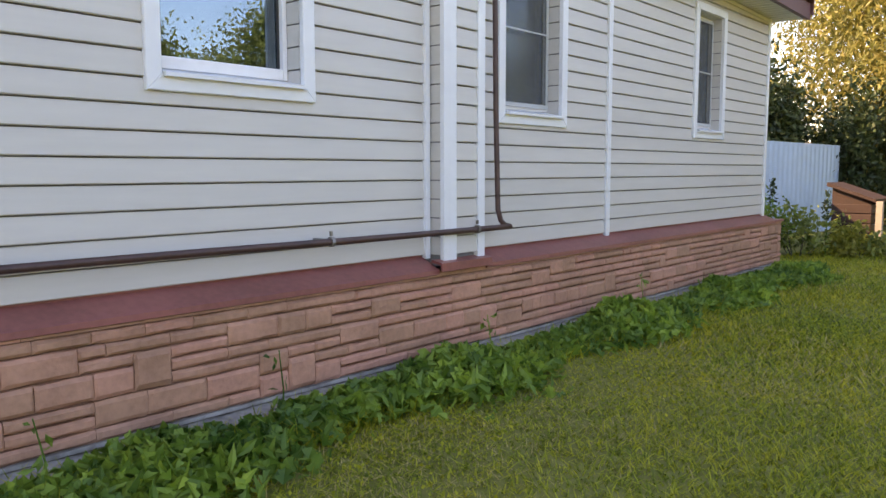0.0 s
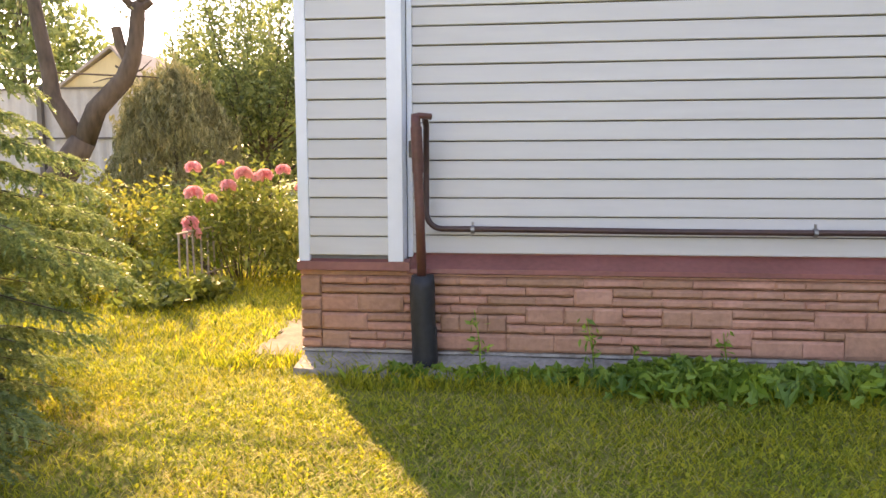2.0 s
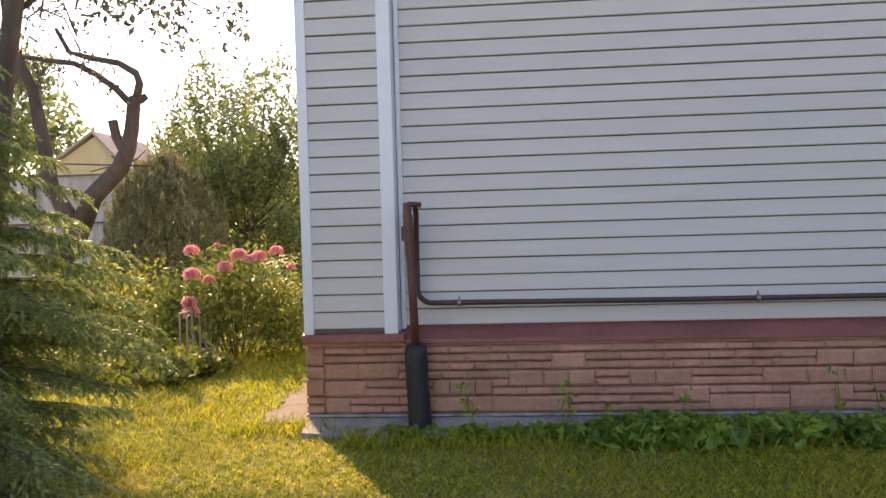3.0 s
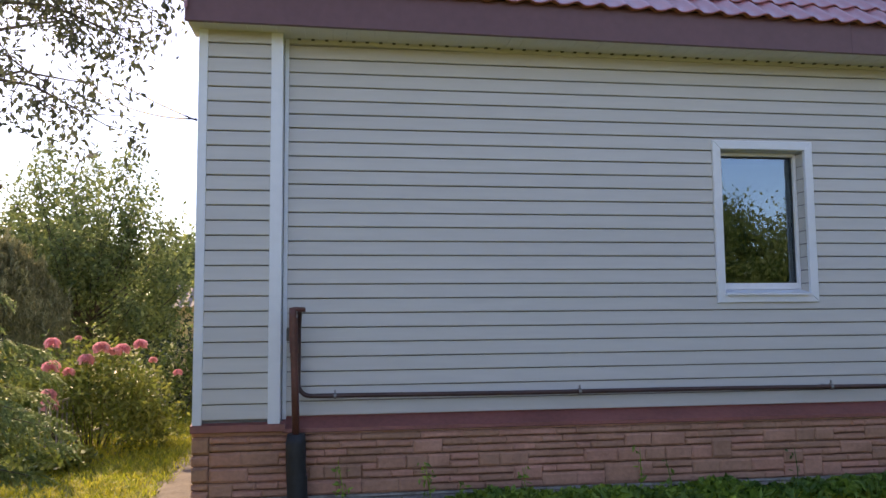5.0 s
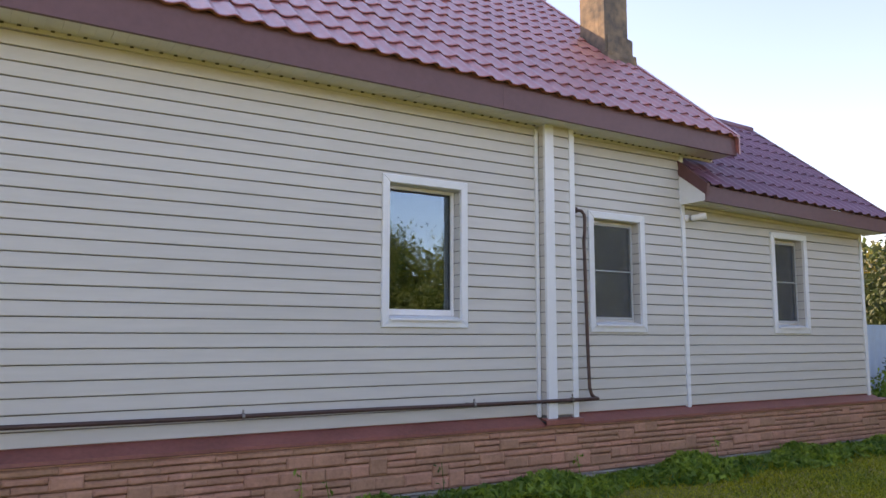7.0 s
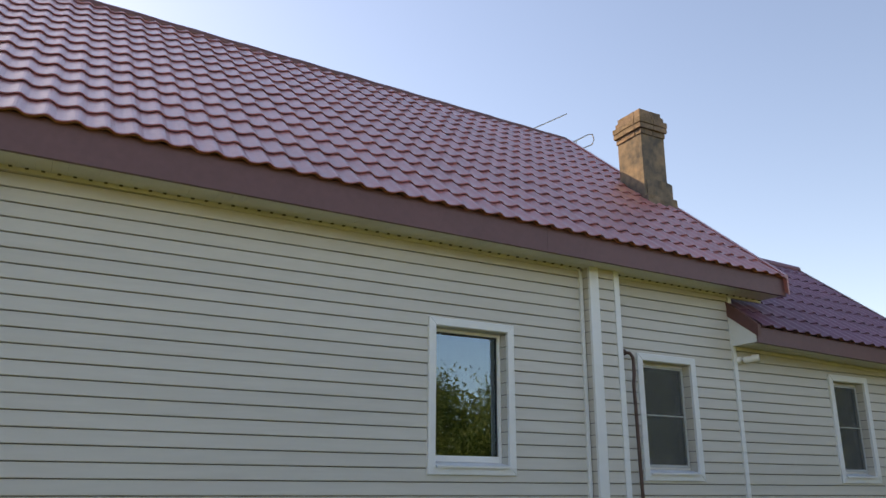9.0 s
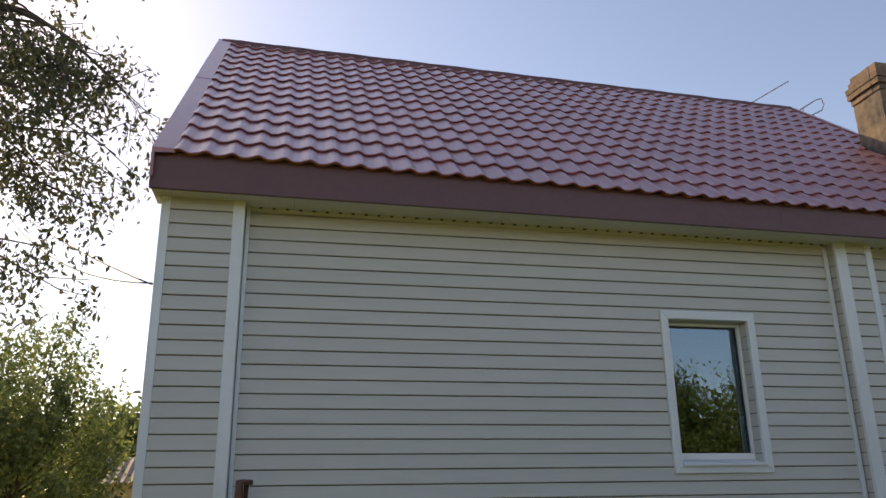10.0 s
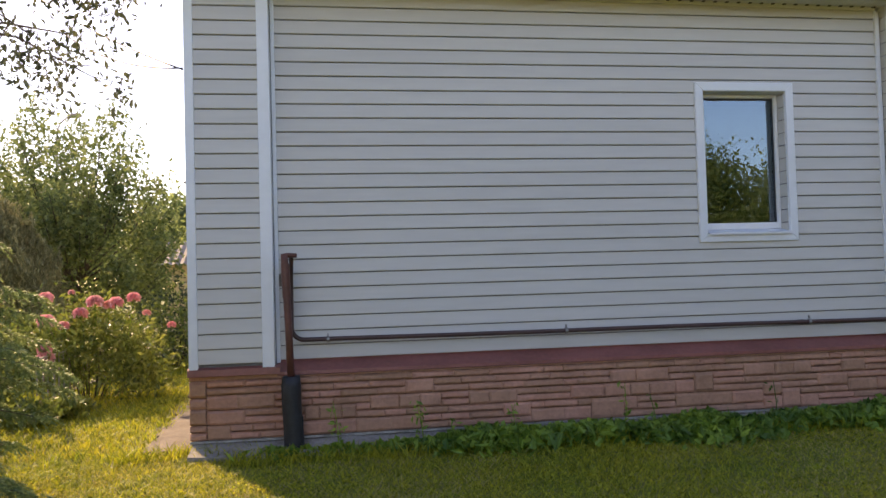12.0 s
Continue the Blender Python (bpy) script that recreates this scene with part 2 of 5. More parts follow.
def leaf_mesh(name, centres, size, mat, parent=None, label="", ratio=0.5, droop=0.0, spread=0.35, lobed=False):
    """Many small leaves at the centres: pointed and folded, or lobed."""
    n = len(centres)
    d = rng.normal(size=(n, 3))
    d[:, 2] -= droop
    d /= np.linalg.norm(d, axis=1)[:, None]
    w = np.cross(d, rng.normal(size=(n, 3)))
    w /= np.linalg.norm(w, axis=1)[:, None] + 1e-9
    up = np.cross(d, w)
    s = (size * (1 + spread * rng.uniform(-1, 1, n)))[:, None]
    c = np.asarray(centres)
    a, tip = c - d * s * 0.5, c + d * s * 0.5
    if lobed:
        outline = [(0, 0), (0.28, 0.95), (0.46, 0.42), (0.72, 0.68), (0.80, 0.30), (1, 0), (0.80, -0.30), (0.72, -0.68), (0.46, -0.42), (0.28, -0.95)]
        v = np.stack([a + d * s * p + w * s * ratio * 0.5 * q + up * s * (0.16 * abs(q) - 0.22 * p * p) for p, q in outline], 1).reshape(-1, 3)
        i = np.arange(n)[:, None] * 10
        return raw(name, v, np.concatenate([i + [[0, k, k + 1]] for k in range(1, 9)], 0), mat, parent, label)
    l = c + w * s * ratio * 0.5 + up * s * 0.08
    r = c - w * s * ratio * 0.5 + up * s * 0.08
    v = np.stack([a, l, tip, r], 1).reshape(-1, 3)
    i = np.arange(n)[:, None] * 4
    f = np.concatenate([i + [[0, 1, 2]], i + [[0, 2, 3]]], 0)
    return raw(name, v, f, mat, parent, label)


def raw(name, v, f, mat, parent=None, label=""):
    me = bpy.data.meshes.new(name)
    me.from_pydata(np.asarray(v).tolist(), [], np.asarray(f).tolist())
    me.materials.append(mat)
    ob = new(name, me)
    if parent:
        ob.parent = parent
        ob.matrix_parent_inverse = Matrix.Translation(-parent.location)
    if label:
        ob["label"] = label
    return ob

# ---------------------------------------------------------------- the plan
GROUND = -0.07
LAP = 0.1044
Z_WALL = 0.566
WALL_END = 10.92
JOINT = 7.53
WINDOWS = ((3.895, 4.74, 1.35, 2.628), (6.165, 6.937, 1.322, 2.512), (9.017, 9.712, 1.32, 2.507))
CASING = 0.068


def roof_z(x, y):
    """Height of the main roof: the old frame has settled towards one end."""
    u = (x + 0.06) / 8.09
    e, r = 3.56 - 0.14 * u, 6.68 - 0.21 * u
    return e + (r - e) * (y + 0.38) / 3.58


def soffit_z(x):
    return 3.315 - 0.0095 * x


# ---------------------------------------------------------------- ground
bm = bmesh.new()
xs = [-300, -120, -60, -30] + list(np.arange(-16, 22.1, 0.5)) + [30, 60, 120, 300]
ys = [-300, -120, -60, -30] + list(np.arange(-16, 20.1, 0.5)) + [30, 60, 120, 300]


def ground_z(x, y):
    near = -8 < x < 16 and -9 < y < -0.4
    return GROUND + (0.02 * noise.noise(Vector((x * 0.6, y * 0.6, 0))) if near else 0)


gv = [[bm.verts.new((x, y, ground_z(x, y))) for x in xs] for y in ys]
for j in range(len(ys) - 1):
    for i in range(len(xs) - 1):
        bm.faces.new((gv[j][i], gv[j][i + 1], gv[j + 1][i + 1], gv[j + 1][i]))
tagged(finish("ground", bm, M_GROUND, smooth=True), "mown lawn soil, green with dry yellow patches", "ground", kind="structure")

# ---------------------------------------------------------------- house: walls
wall = thing("wall_front", "cream vinyl-sided front wall of the house with white trims", "wall", kind="structure")


def solid_wall(parent, x0, x1, z0, z1, holes, y0=0.012, y1=0.26):
    bm = bmesh.new()
    cuts = sorted({x0, x1, *(v for h in holes for v in h[:2])})
    for a, b in zip(cuts, cuts[1:]):
        hole = [h for h in holes if h[0] <= a and h[1] >= b]
        if hole:
            box(bm, a, b, y0, y1, z0, hole[0][2])
            box(bm, a, b, y0, y1, hole[0][3], z1)
        else:
            box(bm, a, b, y0, y1, z0, z1)
    return part("wall_core", bm, M_GROOVE_SHADE, parent)


OPEN = [(a + CASING - 0.012, b - CASING + 0.012, c + CASING - 0.012, d - CASING + 0.012) for a, b, c, d in WINDOWS]
solid_wall(wall, 0.02, JOINT, 0.47, 3.36, OPEN[:2])
solid_wall(wall, JOINT, WALL_END - 0.015, 0.47, 2.80, OPEN[2:])


def siding_board(parent, x0, x1, z, y=0.0, lo=None, hi=None, lap=LAP):
    """One lap: a tilted face with a rolled lower lip over a recessed groove."""
    lo, hi = (z if lo is None else lo), (z + lap if hi is None else hi)
    if hi - lo < 0.012 or x1 - x0 < 0.01:
        return
    full = lo == z
    prof = [(y + 0.012, lo), (y - 0.009, lo), (y - 0.013, lo + 0.004), (y - 0.0125, lo + 0.012)] if full else [(y + 0.012, lo), (y - 0.010, lo)]
    if hi == z + lap:
        prof += [(y - 0.003, hi - 0.0075), (y + 0.001, hi - 0.0065), (y + 0.010, hi - 0.0065)]
    else:
        prof += [(y - 0.006, hi), (y + 0.012, hi)]
    part("siding_board", extrude_x(bmesh.new(), prof, x0, x1), M_SIDING, parent)


def side_wall(parent, x0, x1, top, holes, y=0.0, lap=LAP):
    z = Z_WALL
    while z < top - 0.01:
        hi = min(z + lap, top)
        hit = [h for h in holes if h[2] < hi and h[3] > z]
        if not hit:
            siding_board(parent, x0, x1, z, y, hi=hi, lap=lap)
        else:
            h = hit[0]
            siding_board(parent, x0, h[0], z, y, hi=hi)
            siding_board(parent, h[1], x1, z, y, hi=hi)
            if h[2] > z:
                siding_board(parent, h[0], h[1], z, y, hi=h[2])
            if h[3] < hi:
                siding_board(parent, h[0], h[1], z, y, lo=h[3], hi=hi)
        z += lap


side_wall(wall, 0.60, 5.51, 3.325, OPEN[:1])
side_wall(wall, 5.91, JOINT - 0.01, 3.30, OPEN[1:2])
side_wall(wall, JOINT + 0.01, WALL_END - 0.04, 2.72, OPEN[2:])


def corner_block(x0, x1, y, left_w, right_w, top):
    """A projecting strip of the wall between two corner posts."""
    part("block_core", boxed(x0 + 0.02, x1 - 0.02, y + 0.014, 0.02, 0.50, top), M_GROOVE_SHADE, wall)
    side_wall(wall, x0 + left_w, x1 - right_w, top, [], y, 0.1065 if x0 < 1 else LAP)
    for a, b in ((x0, x0 + left_w), (x1 - right_w, x1)):
        part("corner_post", boxed(a, b, y - 0.018, (y + 0.012 if x0 > 1 and a == x0 else 0.0) if a > x0 or x0 > 1 else 0.07, 0.532, top, bevel=0.004), M_TRIM, wall, "white vinyl corner post")


corner_block(-0.004, 0.585, -0.135, 0.062, 0.085, 3.325)
corner_block(5.548, 5.910, -0.105, 0.108, 0.063, 3.27)
z = Z_WALL
while z < 3.2:
    part("siding_board", boxed(5.556, 5.57, -0.10, -0.008, z, z + LAP - 0.008), M_SIDING, wall)
    z += LAP
# inner corner strips, the joint between house and annex, and the end post
for a, b, top in ((0.590, 0.618, 3.325), (5.508, 5.544, 3.27), (5.913, 5.927, 3.27), (JOINT - 0.026, JOINT + 0.026, 3.25)):
    part("trim_strip", boxed(a, b, -0.026, 0.005, 0.545, top, bevel=0.004), M_TRIM, wall, "white vinyl joint strip")
part("corner_post", boxed(WALL_END - 0.055, WALL_END, -0.022, 0.06, 0.54, 2.70, bevel=0.004), M_TRIM, wall, "white vinyl corner post")

# the walls that close the house
wb = thing("wall_back", "plain far walls that close the house", "wall", kind="structure")
part("gable_wall", extrude_x(bmesh.new(), [(0.012, 0.0), (6.4, 0.0), (6.4, 3.3), (3.2, 6.35), (0.012, 3.3)], 0.0, 0.02), M_SIDING, wb)
part("gable_wall", extrude_x(bmesh.new(), [(0.27, 2.6), (6.4, 2.6), (6.4, 3.2), (3.2, 6.2), (0.27, 3.3)], JOINT - 0.02, JOINT), M_SIDING, wb)
part("gable_wall", extrude_x(bmesh.new(), [(0.27, 0.0), (3.7, 0.0), (3.7, 2.6), (1.7, 4.2), (0.27, 2.9)], WALL_END - 0.03, WALL_END - 0.012), M_SIDING, wb)
part("far_wall", boxed(0.0, JOINT, 6.4, 6.5, 0.0, 3.3), M_SIDING, wb)
part("far_wall", boxed(JOINT, WALL_END, 3.7, 3.8, 0.0, 2.7), M_SIDING, wb)
# added room surfaces, dark in colour so the panes look into an unlit room
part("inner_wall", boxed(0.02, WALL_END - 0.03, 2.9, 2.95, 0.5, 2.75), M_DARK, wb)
tagged(finish("floor", boxed(0.02, WALL_END - 0.03, 0.26, 3.7, 0.44, 0.5), M_DARK), "floor inside the house, coloured dark for the unlit room", "floor", kind="structure")
tagged(finish("ceiling", boxed(0.02, WALL_END - 0.03, 0.262, 3.69, 2.76, 2.80), M_DARK), "plain ceiling inside the house, coloured dark for the unlit room", "ceiling", kind="structure")

# ---------------------------------------------------------------- windows


def window(i, rect, screen):
    x0, x1, z0, z1 = rect
    w = thing("window_%d" % (i + 1), "white plastic window with cream reveals" + (" and an insect screen" if screen else ", sky and trees mirrored in its glass"), "window", kind="structure", at=(x0, 0, z0))
    c = CASING
    # casing: four mitred flat strips
    for quad in (((x0, z0), (x0 + c, z0 + c), (x0 + c, z1 - c), (x0, z1)), ((x1, z0), (x1, z1), (x1 - c, z1 - c), (x1 - c, z0 + c)),
                 ((x0, z1), (x0 + c, z1 - c), (x1 - c, z1 - c), (x1, z1)), ((x0, z0), (x1, z0), (x1 - c, z0 + c), (x0 + c, z0 + c))):
        b = bmesh.new()
        f = [b.verts.new((x, -0.030, z)) for x, z in quad]
        g = [b.verts.new((x, -0.002, z)) for x, z in quad]
        b.faces.new(f)
        b.faces.new(g[::-1])
        for k in range(4):
            b.faces.new((f[k], f[(k + 1) % 4], g[(k + 1) % 4], g[k]))
        bmesh.ops.bevel(b, geom=[e for e in b.edges if all(v.co.y < -0.02 for v in e.verts)], offset=0.004, segments=1, affect="EDGES")
        part("casing", b, M_TRIM, w)
    xi0, xi1, zi0, zi1 = x0 + c, x1 - c, z0 + c, z1 - c
    deep = 0.15
    # reveals lined with narrow lap boards
    for side, (a, b) in enumerate(((xi0 - 0.01, xi0 + 0.004), (xi1 - 0.004, xi1 + 0.01))):
        z = Z_WALL
        while z < zi1:
            lo, hi = max(z, zi0), min(z + LAP - 0.008, zi1)
            if hi - lo > 0.01:
                part("reveal_board", boxed(a, b, -0.001, deep, lo, hi), M_SIDING, w)
            z += LAP
    part("reveal_head", boxed(xi0 - 0.01, xi1 + 0.01, -0.001, deep, zi1 - 0.004, zi1 + 0.01), M_SIDING, w)
    # sloping sill
    s = bmesh.new()
    extrude_x(s, [(-0.055, zi0 + 0.004), (-0.055, zi0 - 0.012), (-0.045, zi0 - 0.012), (deep, zi0 + 0.03), (deep, zi0 + 0.045)], xi0 + 0.002, xi1 - 0.002)
    part("window_sill", s, M_TRIM, w, "white metal sill")
    # frame and sash
    fy0, fy1, fw, ft = 0.085, 0.145, 0.026, 0.052
    zf0 = zi0 + 0.035
    fr = bmesh.new()
    for r in ((xi0 + 0.006, xi0 + 0.006 + fw, zf0, zi1 - 0.005), (xi1 - 0.006 - fw, xi1 - 0.006, zf0, zi1 - 0.005)):
        box(fr, r[0], r[1], fy0, fy1, r[2], r[3], bevel=0.005)
    box(fr, xi0 + 0.006 + fw, xi1 - 0.006 - fw, fy0 + 0.001, fy1, zf0, zf0 + ft, bevel=0.005)
    box(fr, xi0 + 0.006 + fw, xi1 - 0.006 - fw, fy0 + 0.001, fy1, zi1 - 0.005 - fw, zi1 - 0.005, bevel=0.005)
    frame_part = part("window_frame", fr, M_PVC, w)
    gx0, gx1, gz0, gz1 = xi0 + fw, xi1 - fw, zf0 + ft - 0.004, zi1 - fw
    gl = bmesh.new()
    box(gl, gx0, gx1, 0.118, 0.121, gz0, gz1)
    pane = part("pane", gl, M_GLASS, frame_part, "clear reflecting glass pane")
    pane.visible_shadow = False
    # black strips: the gasket, drawn wider at top and right as painted recess shade
    gk = bmesh.new()
    for a, b, lo, hi in ((gx0 + 0.004, gx0 + 0.012, gz0, gz1), (gx1 - 0.018, gx1 - 0.006, gz0, gz1), (gx0 + 0.013, gx1 - 0.019, gz1 - 0.020, gz1 - 0.006)):
        box(gk, a, b, 0.110, 0.117, lo, hi)
    part("gasket_shade_strip", gk, M_CABLE, frame_part, "black gasket strips, widened to paint the recess shade")
    if screen:
        sf = bmesh.new()
        zm = zf0 + 0.50 * (zi1 - zf0)
        for a, b, lo, hi in ((xi0 + 0.03, xi0 + 0.052, zf0 + 0.02, zi1 - 0.03), (xi1 - 0.052, xi1 - 0.03, zf0 + 0.02, zi1 - 0.03),
                             (xi0 + 0.053, xi1 - 0.053, zf0 + 0.02, zf0 + 0.044), (xi0 + 0.053, xi1 - 0.053, zi1 - 0.054, zi1 - 0.03),
                             (xi0 + 0.053, xi1 - 0.053, zm - 0.005, zm + 0.005)):
            box(sf, a, b, 0.066, 0.080, lo, hi)
        screen_part = part("screen_frame", sf, M_SCREENF, w, "grey screen frame")
        part("screen_mesh", boxed(xi0 + 0.05, xi1 - 0.05, 0.0725, 0.0735, zf0 + 0.04, zi1 - 0.05), M_SCREEN, screen_part, "grey insect mesh")
    return w


for i, r in enumerate(WINDOWS):
    window(i, r, i > 0)

# ---------------------------------------------------------------- plinth
PX0, PX1, PY, PZ0, PZ1 = -0.012, 11.215, -0.108, 0.028, 0.478
PZC = 0.448
plinth = thing("plinth", "terracotta stone-look panels on the house plinth", "plinth", kind="structure")
pc = bmesh.new()
box(pc, PX0 + 0.008, PX1 - 0.008, PY + 0.022, 0.2, -0.1, PZ1)
box(pc, PX0 + 0.008, 0.1, 0.2, 6.4, -0.1, PZ1)
box(pc, PX1 - 0.1, PX1 - 0.008, 0.2, 3.8, -0.1, PZ1)
part("plinth_core", pc, M_JOINT_SHADE, plinth)


def stone(x0, x1, z0, z1, seed):
    """A rough-faced block: bevelled rim, uneven face."""
    r = random.Random(seed)
    g = 0.004
    x0, x1, z0, z1 = x0 + 0.0014, x1 - 0.0014, z0 + g, z1 - g
    nx = 5 if x1 - x0 > 0.16 else 4
    nz = 4 if z1 - z0 > 0.07 else 3
    proud = PY - r.uniform(0.003, 0.012)
    b = bmesh.new()
    rows = []
    for j in range(nz + 1):
        row = []
        for i in range(nx + 1):
            rim = i in (0, nx) or j in (0, nz)
            fx = (0, 0.07, *[k / (nx - 2) for k in range(1, nx - 2)], 0.93, 1)[i] if nx > 3 else i / nx
            fz = (0, 0.16, *[k / (nz - 2) for k in range(1, nz - 2)], 0.84, 1)[j] if nz > 3 else (0, 0.25, 0.75, 1)[j]
            x, z = x0 + (x1 - x0) * fx, z0 + (z1 - z0) * fz
            if rim:
                x += r.uniform(-0.001, 0.001)
                z += r.uniform(-0.004, 0.004) if j == 0 else r.uniform(-0.002, 0.002)
            y = PY + (0.005 if j in (0, nz) else 0.0) if rim else proud - r.uniform(-0.001, 0.0025)
            row.append(b.verts.new((x, y, z)))
        rows.append(row)
    for j in range(nz):
        for i in range(nx):
            b.faces.new((rows[j][i], rows[j][i + 1], rows[j + 1][i + 1], rows[j + 1][i]))
    rim = [*rows[0], *[row[-1] for row in rows[1:]], *rows[-1][-2::-1], *[row[0] for row in rows[-2:0:-1]]]
    back = [b.verts.new((v.co.x, PY + 0.025, v.co.z)) for v in rim]
    for i in range(len(rim)):
        j = (i + 1) % len(rim)
        b.faces.new((rim[j], rim[i], back[i], back[j]))
    part("stone", b, M_STONE, plinth)


# quoins at the two ends, then interlocking blocks of several sizes between them
qz = [PZ0, 0.085, 0.135, 0.25, 0.325, PZC]
for k in range(5):
    stone(PX0, 0.105, qz[k], qz[k + 1], 900 + k)
    stone(PX1 - 0.11, PX1, qz[k], qz[k + 1], 950 + k)
RU, CU = 8, 0.052
HU = (PZC - PZ0) / RU
ncol = int((PX1 - 0.11 - 0.107) / CU)
CU = (PX1 - 0.11 - 0.107) / ncol
used = np.zeros((RU, ncol), bool)
sr = random.Random(11)
count = 0
for c in range(ncol):
    for row in range(RU):
        if used[row, c]:
            continue
        kind = sr.choice(("big", "big", "big", "mid", "slat", "slat"))
        w, hgt = {"big": (sr.choice((3, 4, 5)), sr.choice((3, 2, 2))), "mid": (sr.choice((2, 3, 5)), 2), "slat": (sr.choice((4, 5, 6, 8)), 1)}[kind]
        h2 = 0
        while h2 < hgt and row + h2 < RU and not used[row + h2, c]:
            h2 += 1
        w2 = 0
        while w2 < w and c + w2 < ncol and not used[row:row + h2, c + w2].any():
            w2 += 1
        if ncol - (c + w2) < 2:
            w2 = ncol - c
        used[row:row + h2, c:c + w2] = True
        stone(0.107 + c * CU, 0.107 + (c + w2) * CU, PZ0 + row * HU, PZ0 + (row + h2) * HU, 100 + count)
        count += 1

# smooth cap course under the flashing, in lengths
for k in range(10):
    a, b = PX0 + k * (PX1 - PX0) / 10, PX0 + (k + 1) * (PX1 - PX0) / 10
    part("cap_panel", boxed(a + 0.001, b - 0.001, PY - 0.004, PY + 0.03, 0.450, PZ1 + 0.002, bevel=0.002), M_STONE, plinth)

# starter strip and concrete apron
part("starter_strip", boxed(PX0, PX1 + 0.003, PY - 0.010, PY + 0.03, 0.012, 0.027), M_STRIP, plinth, "dull pale metal starter strip")
ap = bmesh.new()
av = []
ar = random.Random(5)
for k in range(91):
    x = PX0 + 0.02 + (PX1 - PX0 + 0.03) * k / 90
    o = ar.uniform(-0.03, 0.03)
    av.append([ap.verts.new((x, PY + 0.03, 0.010 + ar.uniform(-.004, .004))), ap.verts.new((x, PY - 0.12, -0.016 + ar.uniform(-.006, .006))),
               ap.verts.new((x, PY - 0.24 + o, -0.036 + ar.uniform(-.008, .008))), ap.verts.new((x, PY - 0.26 + o, -0.14))])
for a, b in zip(av, av[1:]):
    for k in range(3):
        ap.faces.new((a[k], a[k + 1], b[k + 1], b[k]))
tagged(finish("pavement_apron", ap, M_CONC), "grey weathered concrete apron along the plinth", "pavement", kind="structure")


def flashing(x0, x1, wall_y):
    prof = [(wall_y + 0.004, 0.568), (wall_y + 0.004, 0.556), (PY - 0.022, 0.492), (PY - 0.024, 0.468), (PY - 0.012, 0.462), (PY - 0.012, 0.480), (wall_y + 0.01, 0.545)]
    if wall_y < -0.06:
        prof = [(wall_y + 0.02, 0.545), (PY - 0.052, 0.530), (PY - 0.054, 0.485), (PY - 0.046, 0.48), (PY - 0.04, 0.52), (wall_y + 0.03, 0.53)]
    part("flashing_strip", extrude_x(bmesh.new(), prof, x0, x1), M_FLASH, drip)


drip = thing("trim_flashing", "red-brown sheet metal drip flashing over the plinth", "trim", kind="structure")
flashing(0.60, 5.50, 0.0)
flashing(5.925, WALL_END + 0.06, 0.0)
flashing(-0.014, 0.62, -0.135)
flashing(5.49, 5.935, -0.105)
part("flashing_strip", boxed(WALL_END + 0.06, PX1 + 0.02, PY - 0.022, 3.8, 0.478, 0.500), M_FLASH, drip)

# ---------------------------------------------------------------- roofs


def wave(x):
    """Pressed tile profile across the slope: a slow rise and a quick fall."""
    t = (x / 0.1845) % 1.0
    return 0.0135 * (1 - math.cos(2 * math.pi * t ** 1.55))


def tile_sheet(parent, surf, x0, x1, length, mat, per_wave=10, first=0.0):
    """One pressed sheet: waves across, a step every 0.35 m up the slope. surf(x, s) gives place and normal."""
    n = max(2, int(round((x1 - x0) / 0.1845 * per_wave)))
    stations = []
    s = first
    while s < length - 0.01:
        e = min(s + 0.35, length)
        stations += [(s + 0.030, 0.001), (s - 0.008, 0.010), (s - 0.010, 0.017), (s - 0.002, 0.0215), ((s + e) / 2, 0.012), (e + 0.028, 0.0005)]
        s = e
    v, f = [], []
    for s, lift in stations:
        for i in range(n + 1):
            x = x0 + (x1 - x0) * i / n
            p, nrm = surf(x, s)
            v.append(p + nrm * (lift + wave(x)))
    k = n + 1
    for j in range(len(stations) - 1):
        for i in range(n):
            f.append((j * k + i, j * k + i + 1, (j + 1) * k + i + 1, (j + 1) * k + i))
    # rolled front edge
    base = len(v)
    for i in range(k):
        p, nrm = surf(x0 + (x1 - x0) * i / n, 0.006)
        v.append(v[i] - nrm * 0.014)
    for i in range(n):
        f.append((base + i, base + i + 1, i + 1, i))
    ob = raw("tile_sheet", v, f, mat, parent)
    return ob


def main_surface(x, s):
    y = -0.385 + s / 4.77 * 3.585
    p = Vector((x, y, roof_z(x, y)))
    return p, Vector((0, -0.66, 0.75))


roof = thing("roof_main", "wine-red metal tile roof of the house, slightly sagging", "roof", kind="structure")
xw = 0.085
while xw < 8.0:
    b = min(xw + 0.1845 * 6, 8.0)
    tile_sheet(roof, main_surface, xw, b, 4.77, M_ROOF)
    xw = b
# deck below the sheets and the far slope
dk = bmesh.new()
for quad in (((-0.05, -0.35), (8.0, -0.35), (7.93, 3.2), (-0.08, 3.2)),):
    t = [dk.verts.new((x, y, roof_z(x, y) - 0.012)) for x, y in quad]
    u = [dk.verts.new((x, y, roof_z(x, y) - 0.05)) for x, y in quad]
    dk.faces.new(t)
    dk.faces.new(u[::-1])
    for k in range(4):
        dk.faces.new((t[k], u[k], u[(k + 1) % 4], t[(k + 1) % 4]))
t = [dk.verts.new(p) for p in ((-0.08, 3.2, 6.66), (7.93, 3.2, 6.45), (8.0, 6.9, 3.35), (-0.05, 6.9, 3.45))]
dk.faces.new(t)
part("roof_deck", dk, M_ROOF, roof)
# ridge cap
rc = bmesh.new()
